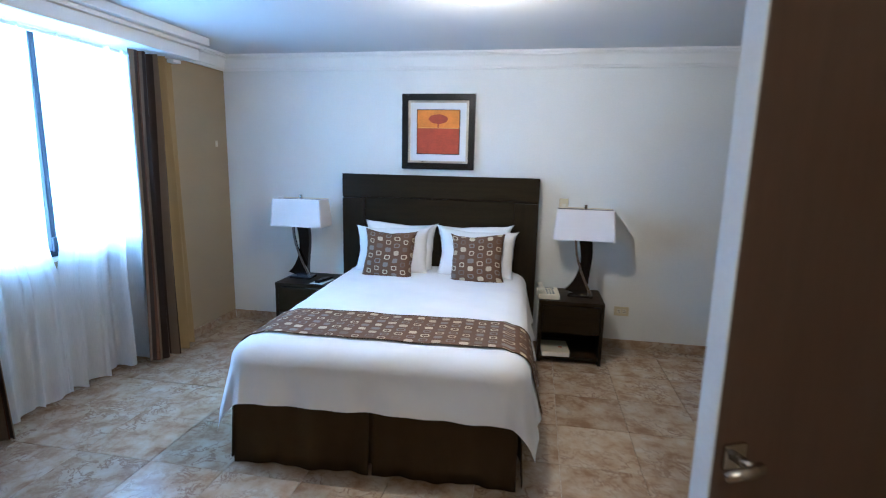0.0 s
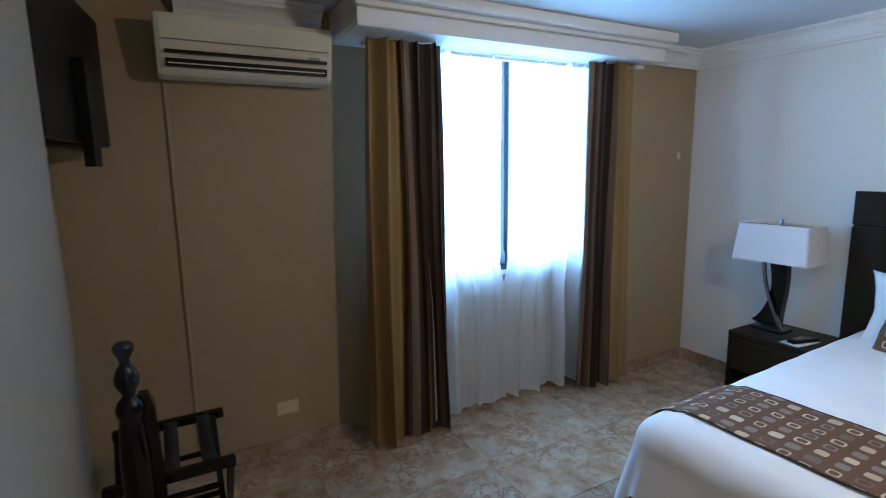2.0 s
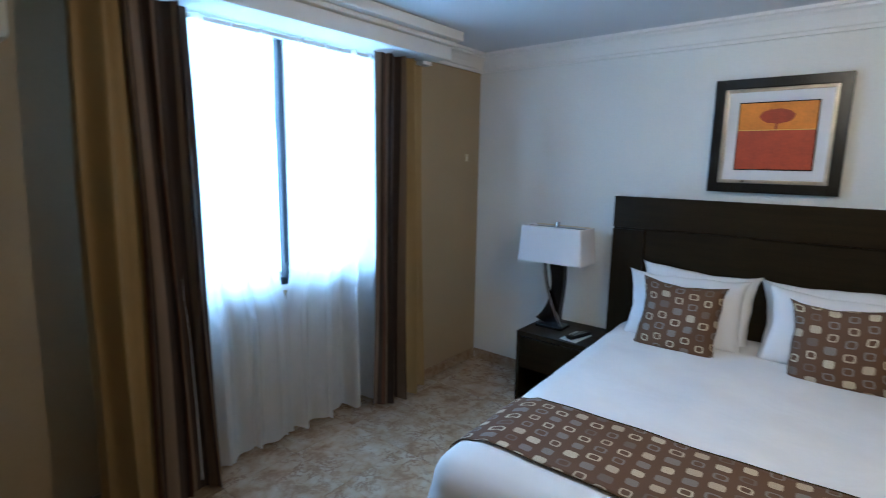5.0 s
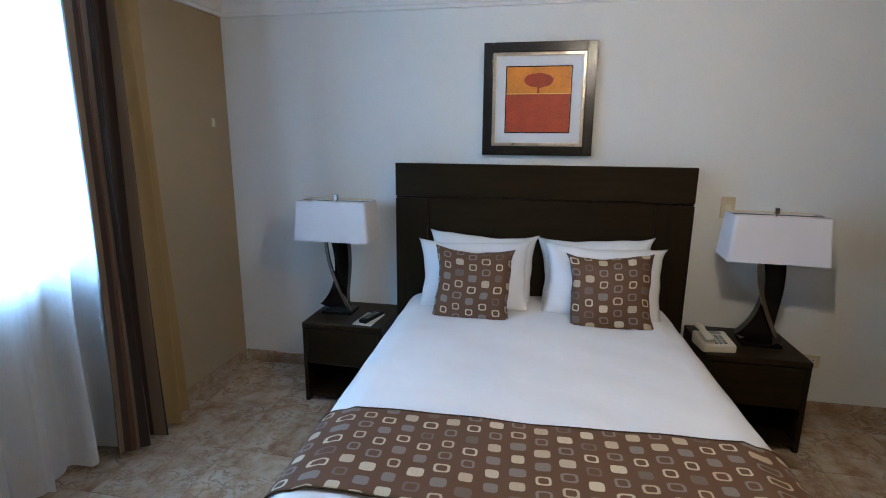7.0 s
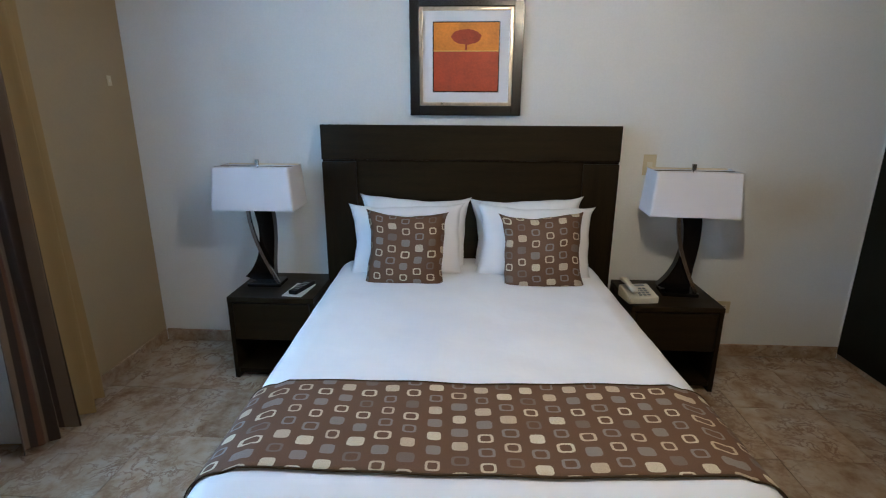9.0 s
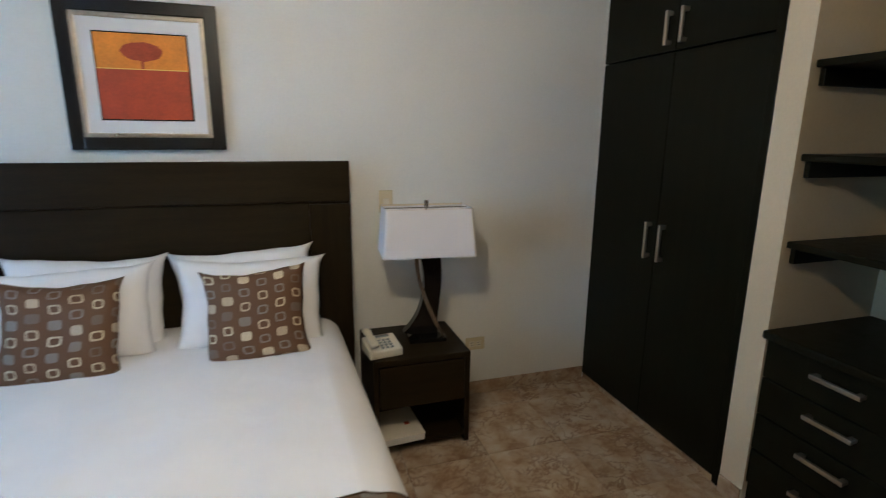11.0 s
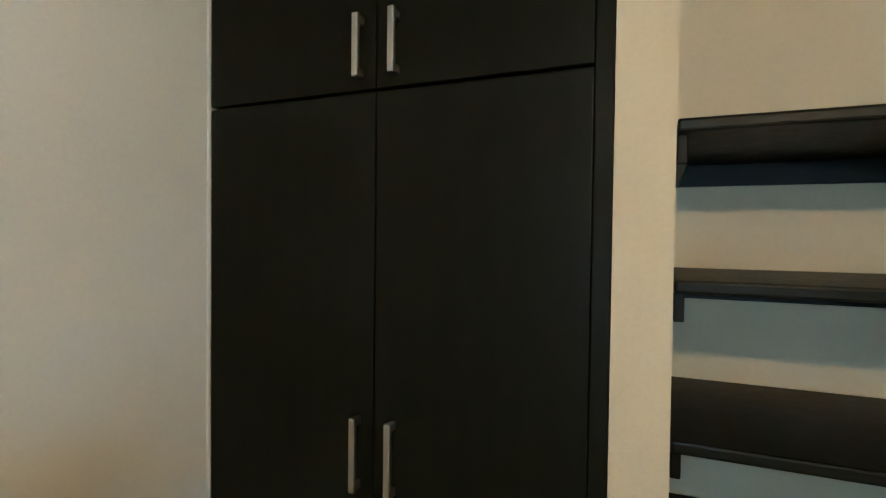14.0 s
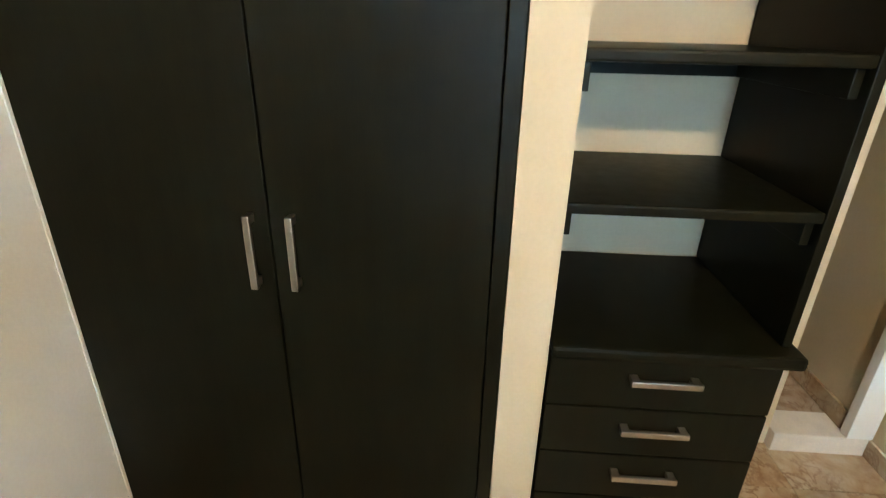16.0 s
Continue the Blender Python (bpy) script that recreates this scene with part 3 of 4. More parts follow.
def nightstand(at):
    ob = thing("nightstand", at, "dark wenge nightstand with a drawer and open shelf", "nightstand", "nightstands beside the bed")
    w, d = 0.47, 0.42
    part("top", boxes((-w / 2, w / 2, -d / 2, d / 2, NH - 0.028, NH), bevel=0.004), WENGE_H, ob)
    for s in (-1, 1):
        part("side_panel", boxes((min(s * w / 2, s * (w / 2 - 0.025)), max(s * w / 2, s * (w / 2 - 0.025)), -d / 2 + 0.004, d / 2, 0.0, NH - 0.029), bevel=0.003), WENGE, ob)
    part("back_panel", boxes((-w / 2 + 0.026, w / 2 - 0.026, d / 2 - 0.012, d / 2 - 0.002, 0.03, NH - 0.03)), WENGE, ob)
    part("bottom_shelf", boxes((-w / 2 + 0.026, w / 2 - 0.026, -d / 2 + 0.01, d / 2 - 0.013, 0.03, 0.055), bevel=0.002), WENGE_H, ob)
    part("drawer_front", boxes((-w / 2 + 0.029, w / 2 - 0.029, -d / 2 + 0.002, -d / 2 + 0.022, 0.235, NH - 0.036), bevel=0.003), WENGE_H, ob)
    part("drawer_base", boxes((-w / 2 + 0.027, w / 2 - 0.027, -d / 2 + 0.023, d / 2 - 0.014, 0.232, 0.246)), WENGE_H, ob)
    return ob


def table_lamp(at):
    ob = thing("table_lamp", at, "table lamp with a white oblong shade and curved dark stem", "table lamp", "lamps on the nightstands")
    part("foot", boxes((-0.10, 0.10, -0.07, 0.07, 0.0, 0.022), bevel=0.004), BLACKWOOD, ob)
    n = 16
    pts = [(-0.030 + 0.075 * math.sin(i / n * math.pi * 0.62) - 0.025 * (i / n) ** 2, 0.0, 0.02 + i / n * 0.46) for i in range(n + 1)]
    part("stem", tube(pts, [0.085 + 0.115 * (1 - i / n) ** 5 + 0.022 * (i / n) ** 3 for i in range(n + 1)], 0.055), BLACKWOOD, ob)
    bar = [(0.085 - 0.145 * math.sin(i / n * math.pi / 2), -0.045, 0.022 + i / n * 0.46) for i in range(n + 1)]
    part("curved_bar", tube(bar, 0.020, 0.016), CHROME, ob, "dull chrome bar curving across the stem")
    part("top_plate", boxes((-0.075, 0.065, -0.058, 0.035, 0.481, 0.494), bevel=0.002), CHROME, ob)
    part("socket", lathe([(0.016, 0.46), (0.016, 0.53), (0.022, 0.535), (0.03, 0.58), (0.02, 0.62), (0.004, 0.64)], 14), IVORY, ob, smooth=True)
    part("harp", tube([(0, 0, 0.62), (0, 0, 0.735)], 0.006, 0.006, True), CHROME, ob)
    part("finial", boxes((-0.010, 0.010, -0.010, 0.010, 0.722, 0.756), bevel=0.003), CHROME, ob)
    z0, z1, hx0, hx1, hy0, hy1 = 0.480, 0.722, 0.240, 0.222, 0.130, 0.114
    bm = bmesh.new()
    rings = []
    for z, hx, hy in ((z0, hx0, hy0), (z1, hx1, hy1)):
        ring = []
        for sx, sy in ((-1, -1), (1, -1), (1, 1), (-1, 1)):
            for k in range(4):
                a = {(-1, -1): 180, (1, -1): 270, (1, 1): 0, (-1, 1): 90}[(sx, sy)] + k * 30
                ring.append(bm.verts.new((sx * (hx - 0.014) + 0.014 * math.cos(radians(a)), sy * (hy - 0.014) + 0.014 * math.sin(radians(a)), z)))
        rings.append(ring)
    for k in range(16):
        bm.faces.new((rings[0][k], rings[0][(k + 1) % 16], rings[1][(k + 1) % 16], rings[1][k]))
    bmesh.ops.recalc_face_normals(bm, faces=bm.faces)
    bmesh.ops.solidify(bm, geom=bm.faces[:], thickness=0.003)
    shade = part("shade", bm, SHADE, ob)
    e = 0.004
    for zz, hx, hy in ((z1 - 0.008, hx1, hy1), (z0, hx0, hy0)):
        for y in (-hy + e, hy - e - 0.004):
            part("shade_trim", boxes((-hx + e, hx - e, y, y + 0.004, zz, zz + 0.008)), SHADE_IN, shade, "cream lining edge")
    part("spider", boxes((-hx1 + 0.006, hx1 - 0.006, -0.002, 0.002, z1 - 0.006, z1 - 0.002)), CHROME, shade)
    return ob


ns = nightstand((0.505, 4.905, 0.004))
copy_thing(ns, pose(-1.62, 4.895, 0.004))
lamp = table_lamp((0.576, 4.91, NH + 0.004))
lamp.scale = (0.93, 0.93, 0.93)
copy_thing(lamp, pose(-1.716, 4.915, NH + 0.004))
lamp.rotation_euler.z = radians(-4)

phone = thing("telephone", (0.33, 4.80, NH + 0.004), "cream corded desk telephone on the nightstand", "telephone", turn=8)
bm = boxes((-0.095, 0.095, -0.085, 0.085, 0.0, 0.045), bevel=0.010)
for v in bm.verts:
    if v.co.z > 0.02:
        v.co.z += 0.03 * (v.co.y + 0.085) / 0.17
part("body", bm, CREAM_PL, phone)
part("handset", tube([(-0.068, -0.095, 0.085), (-0.068, -0.06, 0.095), (-0.068, 0, 0.105), (-0.068, 0.06, 0.112), (-0.068, 0.095, 0.108)], [0.022, 0.034, 0.024, 0.034, 0.022], [0.045, 0.05, 0.036, 0.05, 0.045], True), CREAM_PL, phone, smooth=True)
for i in range(3):
    for j in range(4):
        x, y = -0.012 + i * 0.026, -0.058 + j * 0.025
        z = 0.045 + 0.03 * (y + 0.085) / 0.17
        part("button", boxes((x - 0.009, x + 0.009, y - 0.007, y + 0.007, z - 0.002, z + 0.006), bevel=0.002), GREY_PL, phone)
part("display", boxes((-0.02, 0.06, 0.048, 0.074, 0.066, 0.074), bevel=0.002), GREY_PL, phone)
cord = [(-0.085 - 0.02 * math.sin(i * 0.16) + 0.008 * math.cos(i * 1.6), -0.10 - 0.03 * math.sin(i * 0.09) + 0.008 * math.sin(i * 1.6), 0.06 - i * 0.0013) for i in range(40)]
part("cord", tube(cord, 0.005, 0.005, True, 6), CREAM_PL, phone, smooth=True)
phone.scale = (0.84, 0.84, 0.84)
card = thing("card", (-1.50, 4.81, NH + 0.005), "small printed card lying on the nightstand", "card", turn=-6)
part("sheet", boxes((-0.055, 0.055, -0.10, 0.10, 0, 0.004), bevel=0.001), PAPER, card)
part("print", boxes((-0.045, 0.0, 0.0, 0.08, 0.0042, 0.005)), GREY_PL, card)
remote = thing("remote_control", (-1.485, 4.82, NH + 0.010), "black remote control lying on the card", "remote control", turn=-16)
part("body", boxes((-0.024, 0.024, -0.095, 0.095, 0, 0.022), bevel=0.006), DARK_PL, remote)
for j in range(5):
    for i in (-1, 0, 1):
        part("button", boxes((i * 0.013 - 0.004, i * 0.013 + 0.004, -0.06 + j * 0.024, -0.05 + j * 0.024, 0.0222, 0.0245)), GREY_PL, remote)
book = thing("phone_book", (0.40, 4.80, 0.060), "pale paperback directory on the lower shelf", "book", turn=4)
part("pages", boxes((-0.10, 0.10, -0.125, 0.125, 0.003, 0.037), bevel=0.002), PAPER, book)
part("cover", boxes((-0.103, 0.103, -0.128, 0.128, 0.0375, 0.040), bevel=0.001), CREAM_PL, book)
part("title", boxes((0.03, 0.055, -0.03, -0.005, 0.0402, 0.041)), RED, book)

# ---- picture over the bed ----
pic = thing("picture", (-0.605, YN - 0.002, 1.716), "black framed print of a red tree on orange", "picture")


def rim(h, w, y0, y1, bevel=0.004):
    return boxes((-h, -h + w, y0, y1, -h, h), (h - w, h, y0, y1, -h, h), (-h + w, h - w, y0, y1, -h, -h + w), (-h + w, h - w, y0, y1, h - w, h), bevel=bevel)


part("outer_frame", rim(0.30, 0.052, -0.034, -0.001), BLACKFRAME, pic)
part("inner_frame", rim(0.248, 0.018, -0.029, -0.003), SILVER, pic, "tarnished silver slip")
part("mount", boxes((-0.23, 0.23, -0.016, -0.004, -0.23, 0.23)), MATBOARD, pic)
part("print_border", boxes((-0.178, 0.178, -0.020, -0.0165, -0.178, 0.178), bevel=0.001), BLACKFRAME, pic)
art = part("print", boxes((-0.172, 0.172, -0.0235, -0.0205, -0.172, 0.030)), RED, pic, "red field below an orange sky")
part("sky_area", boxes((-0.172, 0.172, -0.0235, -0.0205, 0.034, 0.172)), ORANGE, art)
part("horizon", boxes((-0.172, 0.172, -0.0237, -0.0205, 0.0301, 0.0339)), GOLDLINE, art)
bm = bmesh.new()
rnd = random.Random(5)
rim_pts = [((0.075 + 0.006 * rnd.random()) * math.cos(k * math.tau / 40), 0.102 + (0.036 + 0.004 * rnd.random()) * math.sin(k * math.tau / 40)) for k in range(40)]
front, back = ([bm.verts.new((px, y, pz)) for px, pz in rim_pts] for y in (-0.0250, -0.0237))
mid = bm.verts.new((0, -0.0250, 0.102))
for k in range(40):
    bm.faces.new((mid, front[k], front[(k + 1) % 40]))
    bm.faces.new((front[k], back[k], back[(k + 1) % 40], front[(k + 1) % 40]))
bmesh.ops.recalc_face_normals(bm, faces=bm.faces)
part("tree_crown", bm, TREE_RED, art)
part("tree_trunk", boxes((-0.005, 0.005, -0.0257, -0.0242, 0.034, 0.075)), TREE_RED, art)


# ---- sockets, switches and small fittings on the walls ----
def plate(name, at, turn, label, category, wide, holes):
    ob = thing(name, at, label, category, turn=turn)
    w, h = (0.115, 0.075) if wide else (0.07, 0.115)
    part("cover_plate", boxes((-w / 2, w / 2, -0.007, 0.0, -h / 2, h / 2), bevel=0.003), IVORY, ob)
    for k in range(2 if holes else 1):
        c = (-0.02 + 0.04 * k) if holes else 0.0
        ins = part("insert", boxes((c - 0.015, c + 0.015, -0.0095, -0.0071, -0.017, 0.017), bevel=0.001), CREAM_PL, ob)
        if holes:
            for s in (-1, 1):
                part("slot", boxes((c - 0.007, c + 0.007, -0.0099, -0.0094, s * 0.007 - 0.0013, s * 0.007 + 0.0013)), DARK_PL, ins)
    return ob


plate("socket", (0.931, YN, 0.318), 0, "ivory wall socket above the baseboard", "socket", True, True)
plate("socket", (XW, 2.10, 0.255), 90, "ivory wall socket below the air conditioner", "socket", True, True)
plate("wall_switch", (0.424, YN, 1.155), 0, "ivory blank wall plate above the lamp", "switch", False, False)
plate("wall_switch", (XW2, 4.98, 1.59), 90, "tiny ivory fitting on the beige wall", "switch", False, False).scale = (0.45, 0.6, 0.45)


# ---- curtains ----
def drape_bm(y0, y1, x, z0, z1, folds, amp, seed, flip, flare=0.0, low0=0.0, low1=0.0):
    rnd = random.Random(seed)
    ph = [rnd.uniform(0, 6.28) for _ in range(4)]

    def place(s, t):
        low = 1 - min(max((t - 0.34) / 0.08, 0.0), 1.0)
        y = y0 + low0 * low + (y1 + low1 * low - y0 - low0 * low) * s
        open_ = 0.55 + 0.45 * (1 - t)
        a = s * folds * math.tau
        w = math.sin(a + ph[0] + 1.1 * math.sin(a * 0.37 + ph[1]) + 0.25 * t) * amp * open_ * (0.75 + 0.45 * math.sin(a * 0.23 + ph[3])) + math.sin(a * 2.3 + ph[2] + t * 1.5) * amp * 0.25
        y += math.cos(a + ph[0]) * amp * 0.35 + flare * (1 - t) * (s - 0.5) + 0.008 * math.sin(t * 5 + s * 9 + ph[3])
        return (x + w, y, z0 + (z1 - z0) * t + (0.012 * math.sin(a + 1) if t == 0 else 0))
    return grid(int(folds * 22), 28, place, lambda s, t: ((1 - s) if flip else s, t * 2.2))


dl = thing("curtain", (-2.45, 2.745, 0), "floor-length gold and brown striped satin curtain", "curtain", "drawn-back curtains")
part("cloth", drape_bm(-0.20, 0.20, 0.0, 0.025, 2.168, 4.6, 0.060, 4, False, 0.12), DRAPE, dl)
dr = thing("curtain", (-2.43, 4.19, 0), "floor-length brown and gold striped satin curtain", "curtain", "drawn-back curtains")
part("cloth", drape_bm(-0.18, 0.19, 0.0, 0.025, 2.168, 3.6, 0.045, 9, True, 0.08), DRAPE, dr)
part("rail_end", boxes((0.02, 0.075, 0.12, 0.20, 2.135, 2.157), bevel=0.004), PLASTER, dr, "white rail end")
sh = thing("sheer_curtain", (-2.54, 3.49, 0), "white translucent sheer curtain drawn over the window", "curtain")
part("cloth", drape_bm(-0.78, -0.075, 0.0, 0.045, 2.168, 4.6, 0.052, 14, False, low1=0.05), SHEER, sh)
part("cloth", drape_bm(-0.01, 0.72, 0.0, 0.045, 2.168, 4.6, 0.052, 19, False, low0=-0.04), SHEER, sh)
part("track", boxes((-0.012, 0.012, -0.95, 0.84, 2.145, 2.163)), PLASTER, sh)

# ---- air conditioner ----
ac = thing("air_conditioner", (XW, 2.01, 1.945), "cream wall-mounted split air conditioner", "air conditioner")
bm = boxes((0.0, 0.20, -0.38, 0.38, 0.0, 0.25), bevel=0.022)
for v in bm.verts:
    if v.co.z < 0.08 and v.co.x > 0.1:
        v.co.x -= (0.08 - v.co.z) * 0.7
part("casing", bm, CREAM_PL, ac)
part("upper_grille_line", boxes((0.197, 0.2015, -0.355, 0.355, 0.140, 0.144)), GREY_PL, ac)
part("lower_grille_line", boxes((0.185, 0.2012, -0.345, 0.345, 0.088, 0.100)), DARK_PL, ac)
part("outlet", boxes((0.150, 0.1915, -0.345, 0.345, 0.034, 0.066)), DARK_PL, ac)
part("louvre", boxes((0.160, 0.194, -0.335, 0.335, 0.044, 0.049), bevel=0.001), CREAM_PL, ac)
part("badge", boxes((0.199, 0.203, 0.26, 0.31, 0.10, 0.112)), GREY_PL, ac)

# ---- television on its bracket ----
tv = thing("television", (-2.18, 1.33, 1.62), "dark flat television on a wall bracket", "television", turn=173)
part("back_shell", boxes((-0.40, 0.40, -0.055, -0.015, 0.02, 0.52), bevel=0.012), DARK_PL, tv)
part("bezel", boxes((-0.43, 0.43, -0.014, 0.022, 0.0, 0.54), bevel=0.008), DARK_PL, tv)
part("screen", boxes((-0.395, 0.395, 0.0222, 0.025, 0.045, 0.505)), SCREEN, tv)
part("bracket", boxes((-0.05, 0.05, -0.09, -0.056, -0.06, 0.30), bevel=0.004), DARK_PL, tv)
for o in tv.children:
    o.matrix_basis = pose(0, 0, 0, 0, 0, 180)
tv.matrix_world = pose(-2.18, 1.33, 1.62, 0, 0, -7)

# ---- turned valet stand and luggage rack ----
valet = thing("valet_stand", (-1.62, 1.465, 0.004), "glossy black turned wooden valet stand", "valet stand")
prof = [(0.030, 0.0), (0.030, 0.30), (0.024, 0.32), (0.036, 0.36), (0.038, 0.42), (0.024, 0.45), (0.026, 0.47), (0.036, 0.52), (0.041, 0.60), (0.040, 0.72), (0.034, 0.82), (0.030, 0.845),
        (0.036, 0.855), (0.038, 0.875), (0.030, 0.895), (0.016, 0.91), (0.018, 0.92), (0.031, 0.945), (0.033, 0.965), (0.024, 0.99), (0.014, 1.005), (0.015, 1.02), (0.027, 1.045), (0.027, 1.058), (0.018, 1.068), (0.002, 1.070)]
part("turned_post", lathe(prof, 22), BLACKWOOD, valet, smooth=True)
part("back_board", tube([(-0.02, 0.035, 0.10), (-0.02, 0.036, 0.60), (-0.02, 0.036, 0.86), (-0.02, 0.034, 0.905)], [0.05, 0.05, 0.045, 0.03], [0.075, 0.065, 0.05, 0.025]), BLACKWOOD, valet)
part("foot", boxes((-0.04, 0.04, -0.09, 0.20, 0.0, 0.05), bevel=0.01), BLACKWOOD, valet)
part("cross_bar", boxes((-0.02, 0.02, 0.03, 0.055, 0.16, 0.21), bevel=0.004), BLACKWOOD, valet)
rack = thing("luggage_rack", (-2.02, 1.545, 0.004), "folding black wooden luggage rack with straps", "luggage rack")
for y in (-0.17, 0.17):
    for s in (-1, 1):
        part("leg", tube([(-s * 0.20, y + s * 0.013, 0.0), (-s * 0.08, y + s * 0.013, 0.17), (s * 0.06, y + s * 0.013, 0.33), (s * 0.21, y + s * 0.013, 0.53)], 0.034, 0.022), BLACKWOOD, rack)
for s in (-1, 1):
    part("top_rail", boxes((s * 0.205 - 0.017, s * 0.205 + 0.017, -0.20, 0.20, 0.505, 0.54), bevel=0.006), BLACKWOOD, rack)
    part("stretcher", boxes((s * 0.13 - 0.012, s * 0.13 + 0.012, -0.155, 0.155, 0.09, 0.112), bevel=0.004), BLACKWOOD, rack)
for z, x in ((0.40, 0.13), (0.27, 0.03)):
    for s in (-1, 1):
        part("spindle", boxes((s * x - 0.009, s * x + 0.009, -0.16, 0.16, z - 0.009, z + 0.009), bevel=0.004), BLACKWOOD, rack)
for y in (-0.12, 0.0, 0.12):
    part("strap", grid(10, 1, lambda s, t, y=y: (-0.20 + 0.4 * s, y - 0.025 + 0.05 * t, 0.541 - 0.05 * math.sin(s * math.pi)), lambda s, t: (s, t), 0.003), STRAP, rack)

# ---- entrance door, standing open ----
door = thing("door_1", (1.243, 2.235, 0.006), "open flush brown veneered door with a chrome handle", "door", turn=205.5)
door["kind"] = "structure"
part("leaf", boxes((0.0, 0.78, -0.022, 0.022, 0.0, 2.06), bevel=0.003), DOORWOOD, door)
# the free edge's white stands for window light falling on it
part("edge", boxes((0.781, 0.785, -0.022, 0.022, 0.0, 2.06), bevel=0.001), WALL_WHITE, door, "door edge coloured white for the window light on it")
hnd = part("rose", boxes((0.715, 0.765, 0.0225, 0.030, 0.955, 1.005), bevel=0.006), CHROME, door)
part("neck", tube([(0.74, 0.026, 0.98), (0.74, 0.07, 0.98)], 0.02, 0.02, True), CHROME, hnd, smooth=True)
part("lever", tube([(0.725, 0.07, 0.98), (0.755, 0.075, 0.98), (0.80, 0.073, 0.976)], [0.026, 0.022, 0.016], [0.02, 0.018, 0.014], True), CHROME, hnd, smooth=True)

# ---- wardrobe ----
ward = thing("wardrobe", (XE, 4.587, 0.0), "tall built-in wardrobe with black-brown doors", "wardrobe")
part("carcass", boxes((0.03, 0.545, -0.532, 0.548, 0.01, H - 0.004)), CLOSET, ward)
part("side_stile", boxes((0.0, 0.029, -0.532, -0.496, 0.01, H - 0.005), bevel=0.002), CLOSET, ward)
part("cornice", boxes((-0.03, 0.029, -0.532, 0.548, 2.285, H - 0.002), bevel=0.006), CLOSET, ward)
part("plinth", boxes((0.012, 0.029, -0.495, 0.548, 0.004, 0.035)), TILE, ward, "pale tile strip under the doors")


def bar_handle(parent, x, y, z0, z1):
    h = part("handle", boxes((x - 0.036, x - 0.024, y - 0.0085, y + 0.0085, z0, z1), bevel=0.003), STEEL, parent, "brushed steel bar handle")
    for z in (z0 + 0.012, z1 - 0.012):
        part("handle_foot", boxes((x - 0.0245, x - 0.0005, y - 0.007, y + 0.007, z - 0.010, z + 0.010), bevel=0.002), STEEL, h)


for y0, y1, hy in ((-0.493, 0.010, -0.044), (0.014, 0.545, 0.052)):
    lower = part("door", boxes((0.004, 0.026, y0, y1, 0.038, 1.868), bevel=0.003), CLOSET, ward)
    bar_handle(lower, 0.004, hy, 0.90, 1.082)
    upper = part("door", boxes((0.004, 0.026, y0, y1, 1.876, 2.282), bevel=0.003), CLOSET, ward)
    bar_handle(upper, 0.004, hy, 1.90, 2.05)

structure("trim_wardrobe_edge", boxes((XE - 0.006, XE + 0.003, YN - 0.0045, YN - 0.0003, 0.08, 2.20)), PLASTER, "white painted filler strip beside the wardrobe", "filler strip")

# ---- open shelves over a chest of drawers ----
chest = thing("drawer_chest", (XE, 3.64, 0.004), "black-brown built-in chest with four drawers", "chest of drawers")
part("body", boxes((0.022, 0.545, -0.262, 0.298, 0.0, 0.745)), CLOSET, chest)
part("counter", boxes((-0.03, 0.547, -0.290, 0.298, 0.750, 0.784), bevel=0.010), CLOSET, chest)
for k in range(4):
    z1 = 0.742 - k * 0.155
    d = part("drawer", boxes((0.0, 0.021, -0.260, 0.292, max(z1 - 0.149, 0.01), z1), bevel=0.003), CLOSET, chest)
    zc = z1 - 0.052
    h = part("handle", boxes((-0.034, -0.023, -0.07, 0.10, zc - 0.0085, zc + 0.0085), bevel=0.003), STEEL, d, "brushed steel bar handle")
    for y in (-0.058, 0.088):
        part("handle_foot", boxes((-0.0235, -0.0005, y - 0.010, y + 0.010, zc - 0.007, zc + 0.007), bevel=0.002), STEEL, h)
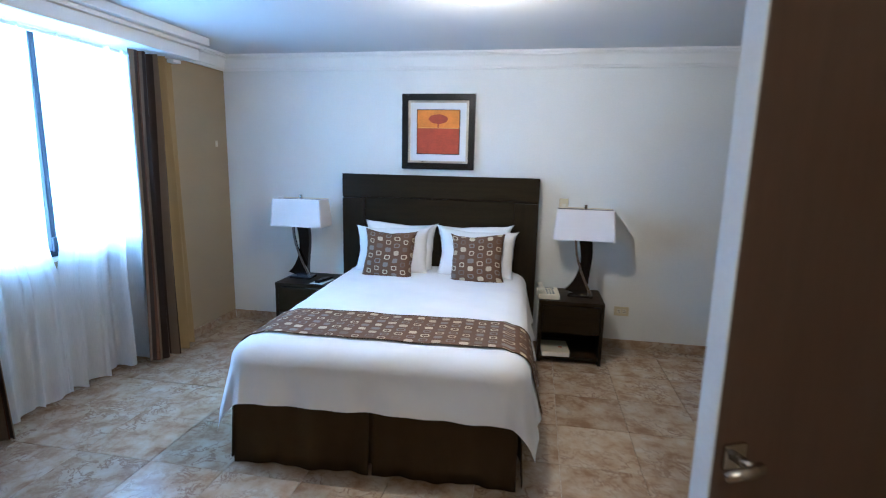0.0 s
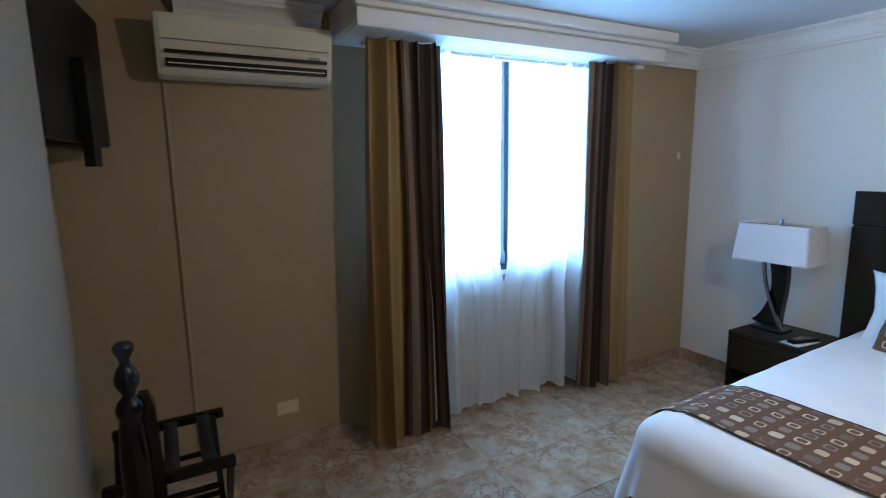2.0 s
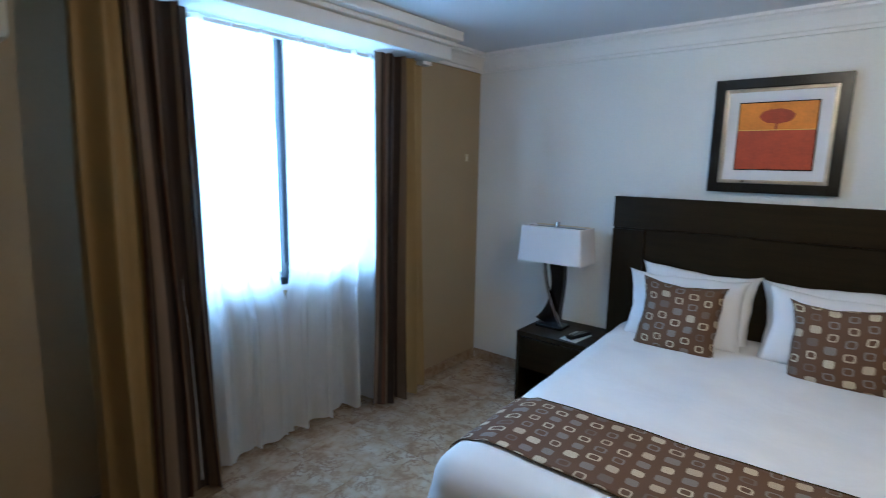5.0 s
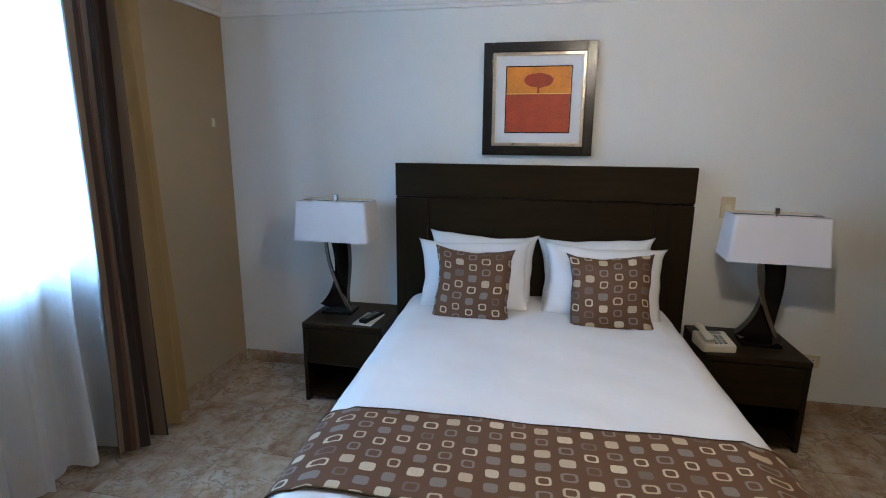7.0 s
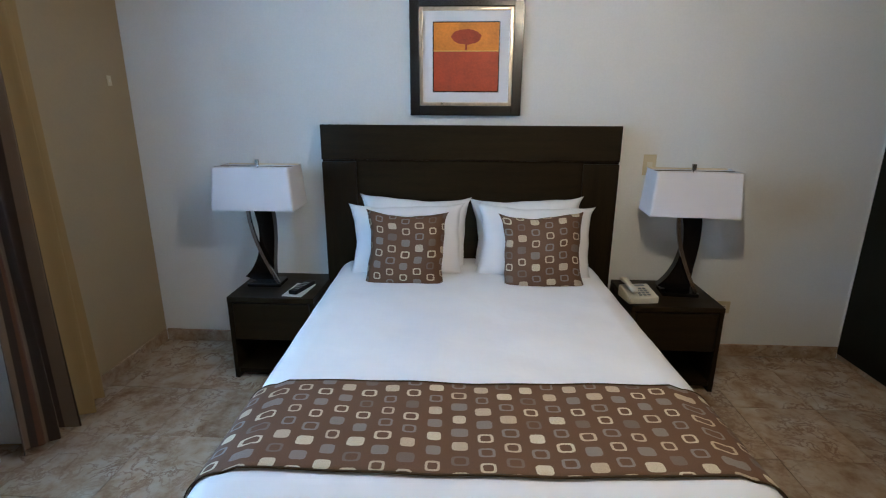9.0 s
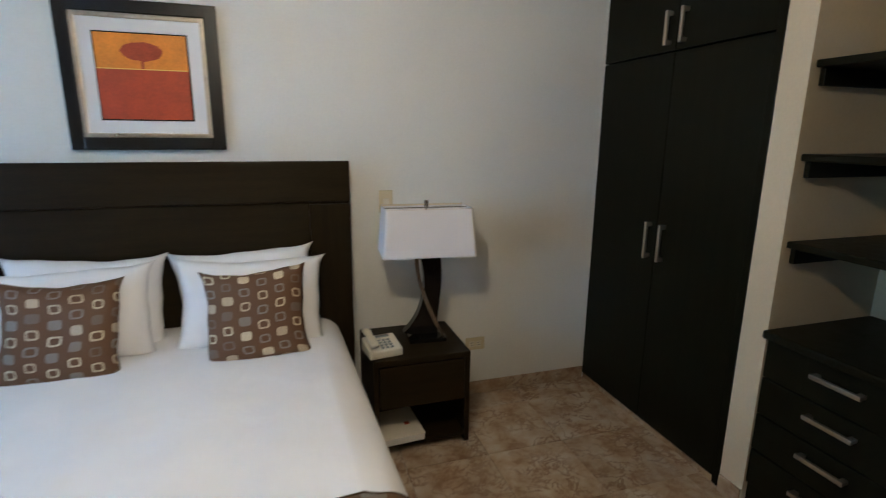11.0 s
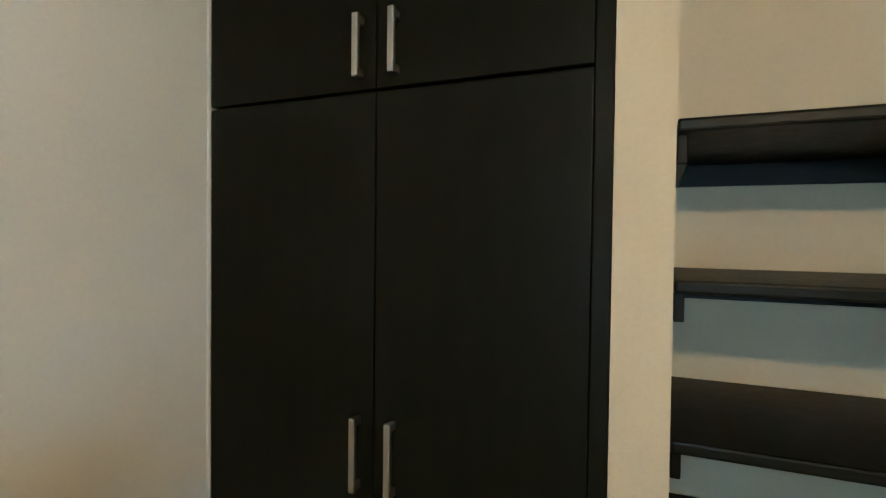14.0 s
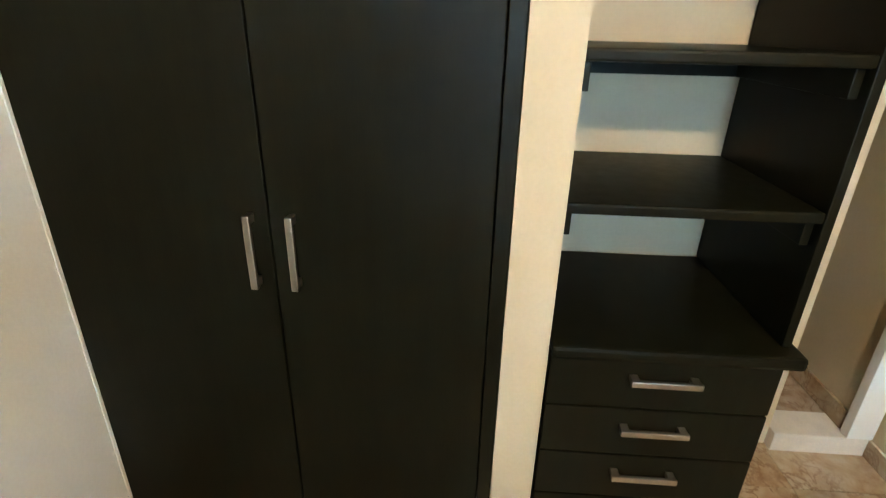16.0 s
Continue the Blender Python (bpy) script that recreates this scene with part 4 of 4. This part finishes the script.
unit = thing("shelf_unit", (XE, 3.64, 0.789), "black-brown open shelves between two walls", "shelves")
part("side_panel", boxes((0.02, 0.546, -0.272, -0.250, 0.0, 0.975), bevel=0.003), CLOSET, unit)
for zt in (1.127, 1.442, 1.756):
    z = zt - 0.789
    s = part("shelf", boxes((0.02, 0.546, -0.249, 0.298, z - 0.026, z), bevel=0.006), CLOSET, unit)
    for y in (-0.248, 0.278):
        part("cleat", boxes((0.045, 0.525, y, y + 0.02, z - 0.085, z - 0.0265), bevel=0.003), CLOSET, s)
    part("back_rail", boxes((0.526, 0.545, -0.247, 0.297, z - 0.085, z - 0.0265)), CLOSET, s)

# ---- ceiling lamp ----
lampc = thing("ceiling_lamp", (-0.12, 3.40, H - 0.001), "round lit opal glass ceiling lamp", "ceiling lamp")
part("rim", lathe([(0.127, -0.02), (0.132, -0.015), (0.132, 0.0)], 28), CHROME, lampc, smooth=True)
part("bowl", lathe([(0.002, -0.125), (0.04, -0.121), (0.08, -0.098), (0.11, -0.058), (0.125, -0.021)], 28), LAMPGLASS, lampc, smooth=True)

# ---- tiled floor ----
floor = structure("floor", boxes((-3.1, 3.3, -1.15, YN + 0.1, -0.15, -0.004)), GROUT, "beige marbled ceramic floor tiles", "floor")
bm = boxes((-0.1988, 0.1988, -0.1988, 0.1988, -0.004, 0.004), bevel=0.0015)
tile_mesh = bpy.data.meshes.new("tile")
bm.to_mesh(tile_mesh)
bm.free()
tile_mesh.materials.append(TILE)
for i in range(-4, 12):
    for j in range(-9, 7):
        x, y = -1.61 + 0.2 + 0.4 * i, 2.565 + 0.2 + 0.4 * j
        if y > YN + 0.19 or (y < 1.0 and not -0.9 < x < 1.4) or (y > 4.07 and x > 1.95) or x > 2.3:
            continue
        t = new("tile", tile_mesh)
        t.location = (x, y, -0.0005 + 0.0006 * math.sin(i * 7 + j * 3))
        t.parent = floor
bath = structure("floor_bathroom", boxes((2.312, 3.25, 2.6, 3.6, 0.0, 0.08)), TILE, "beige tiled raised bathroom floor", "floor")
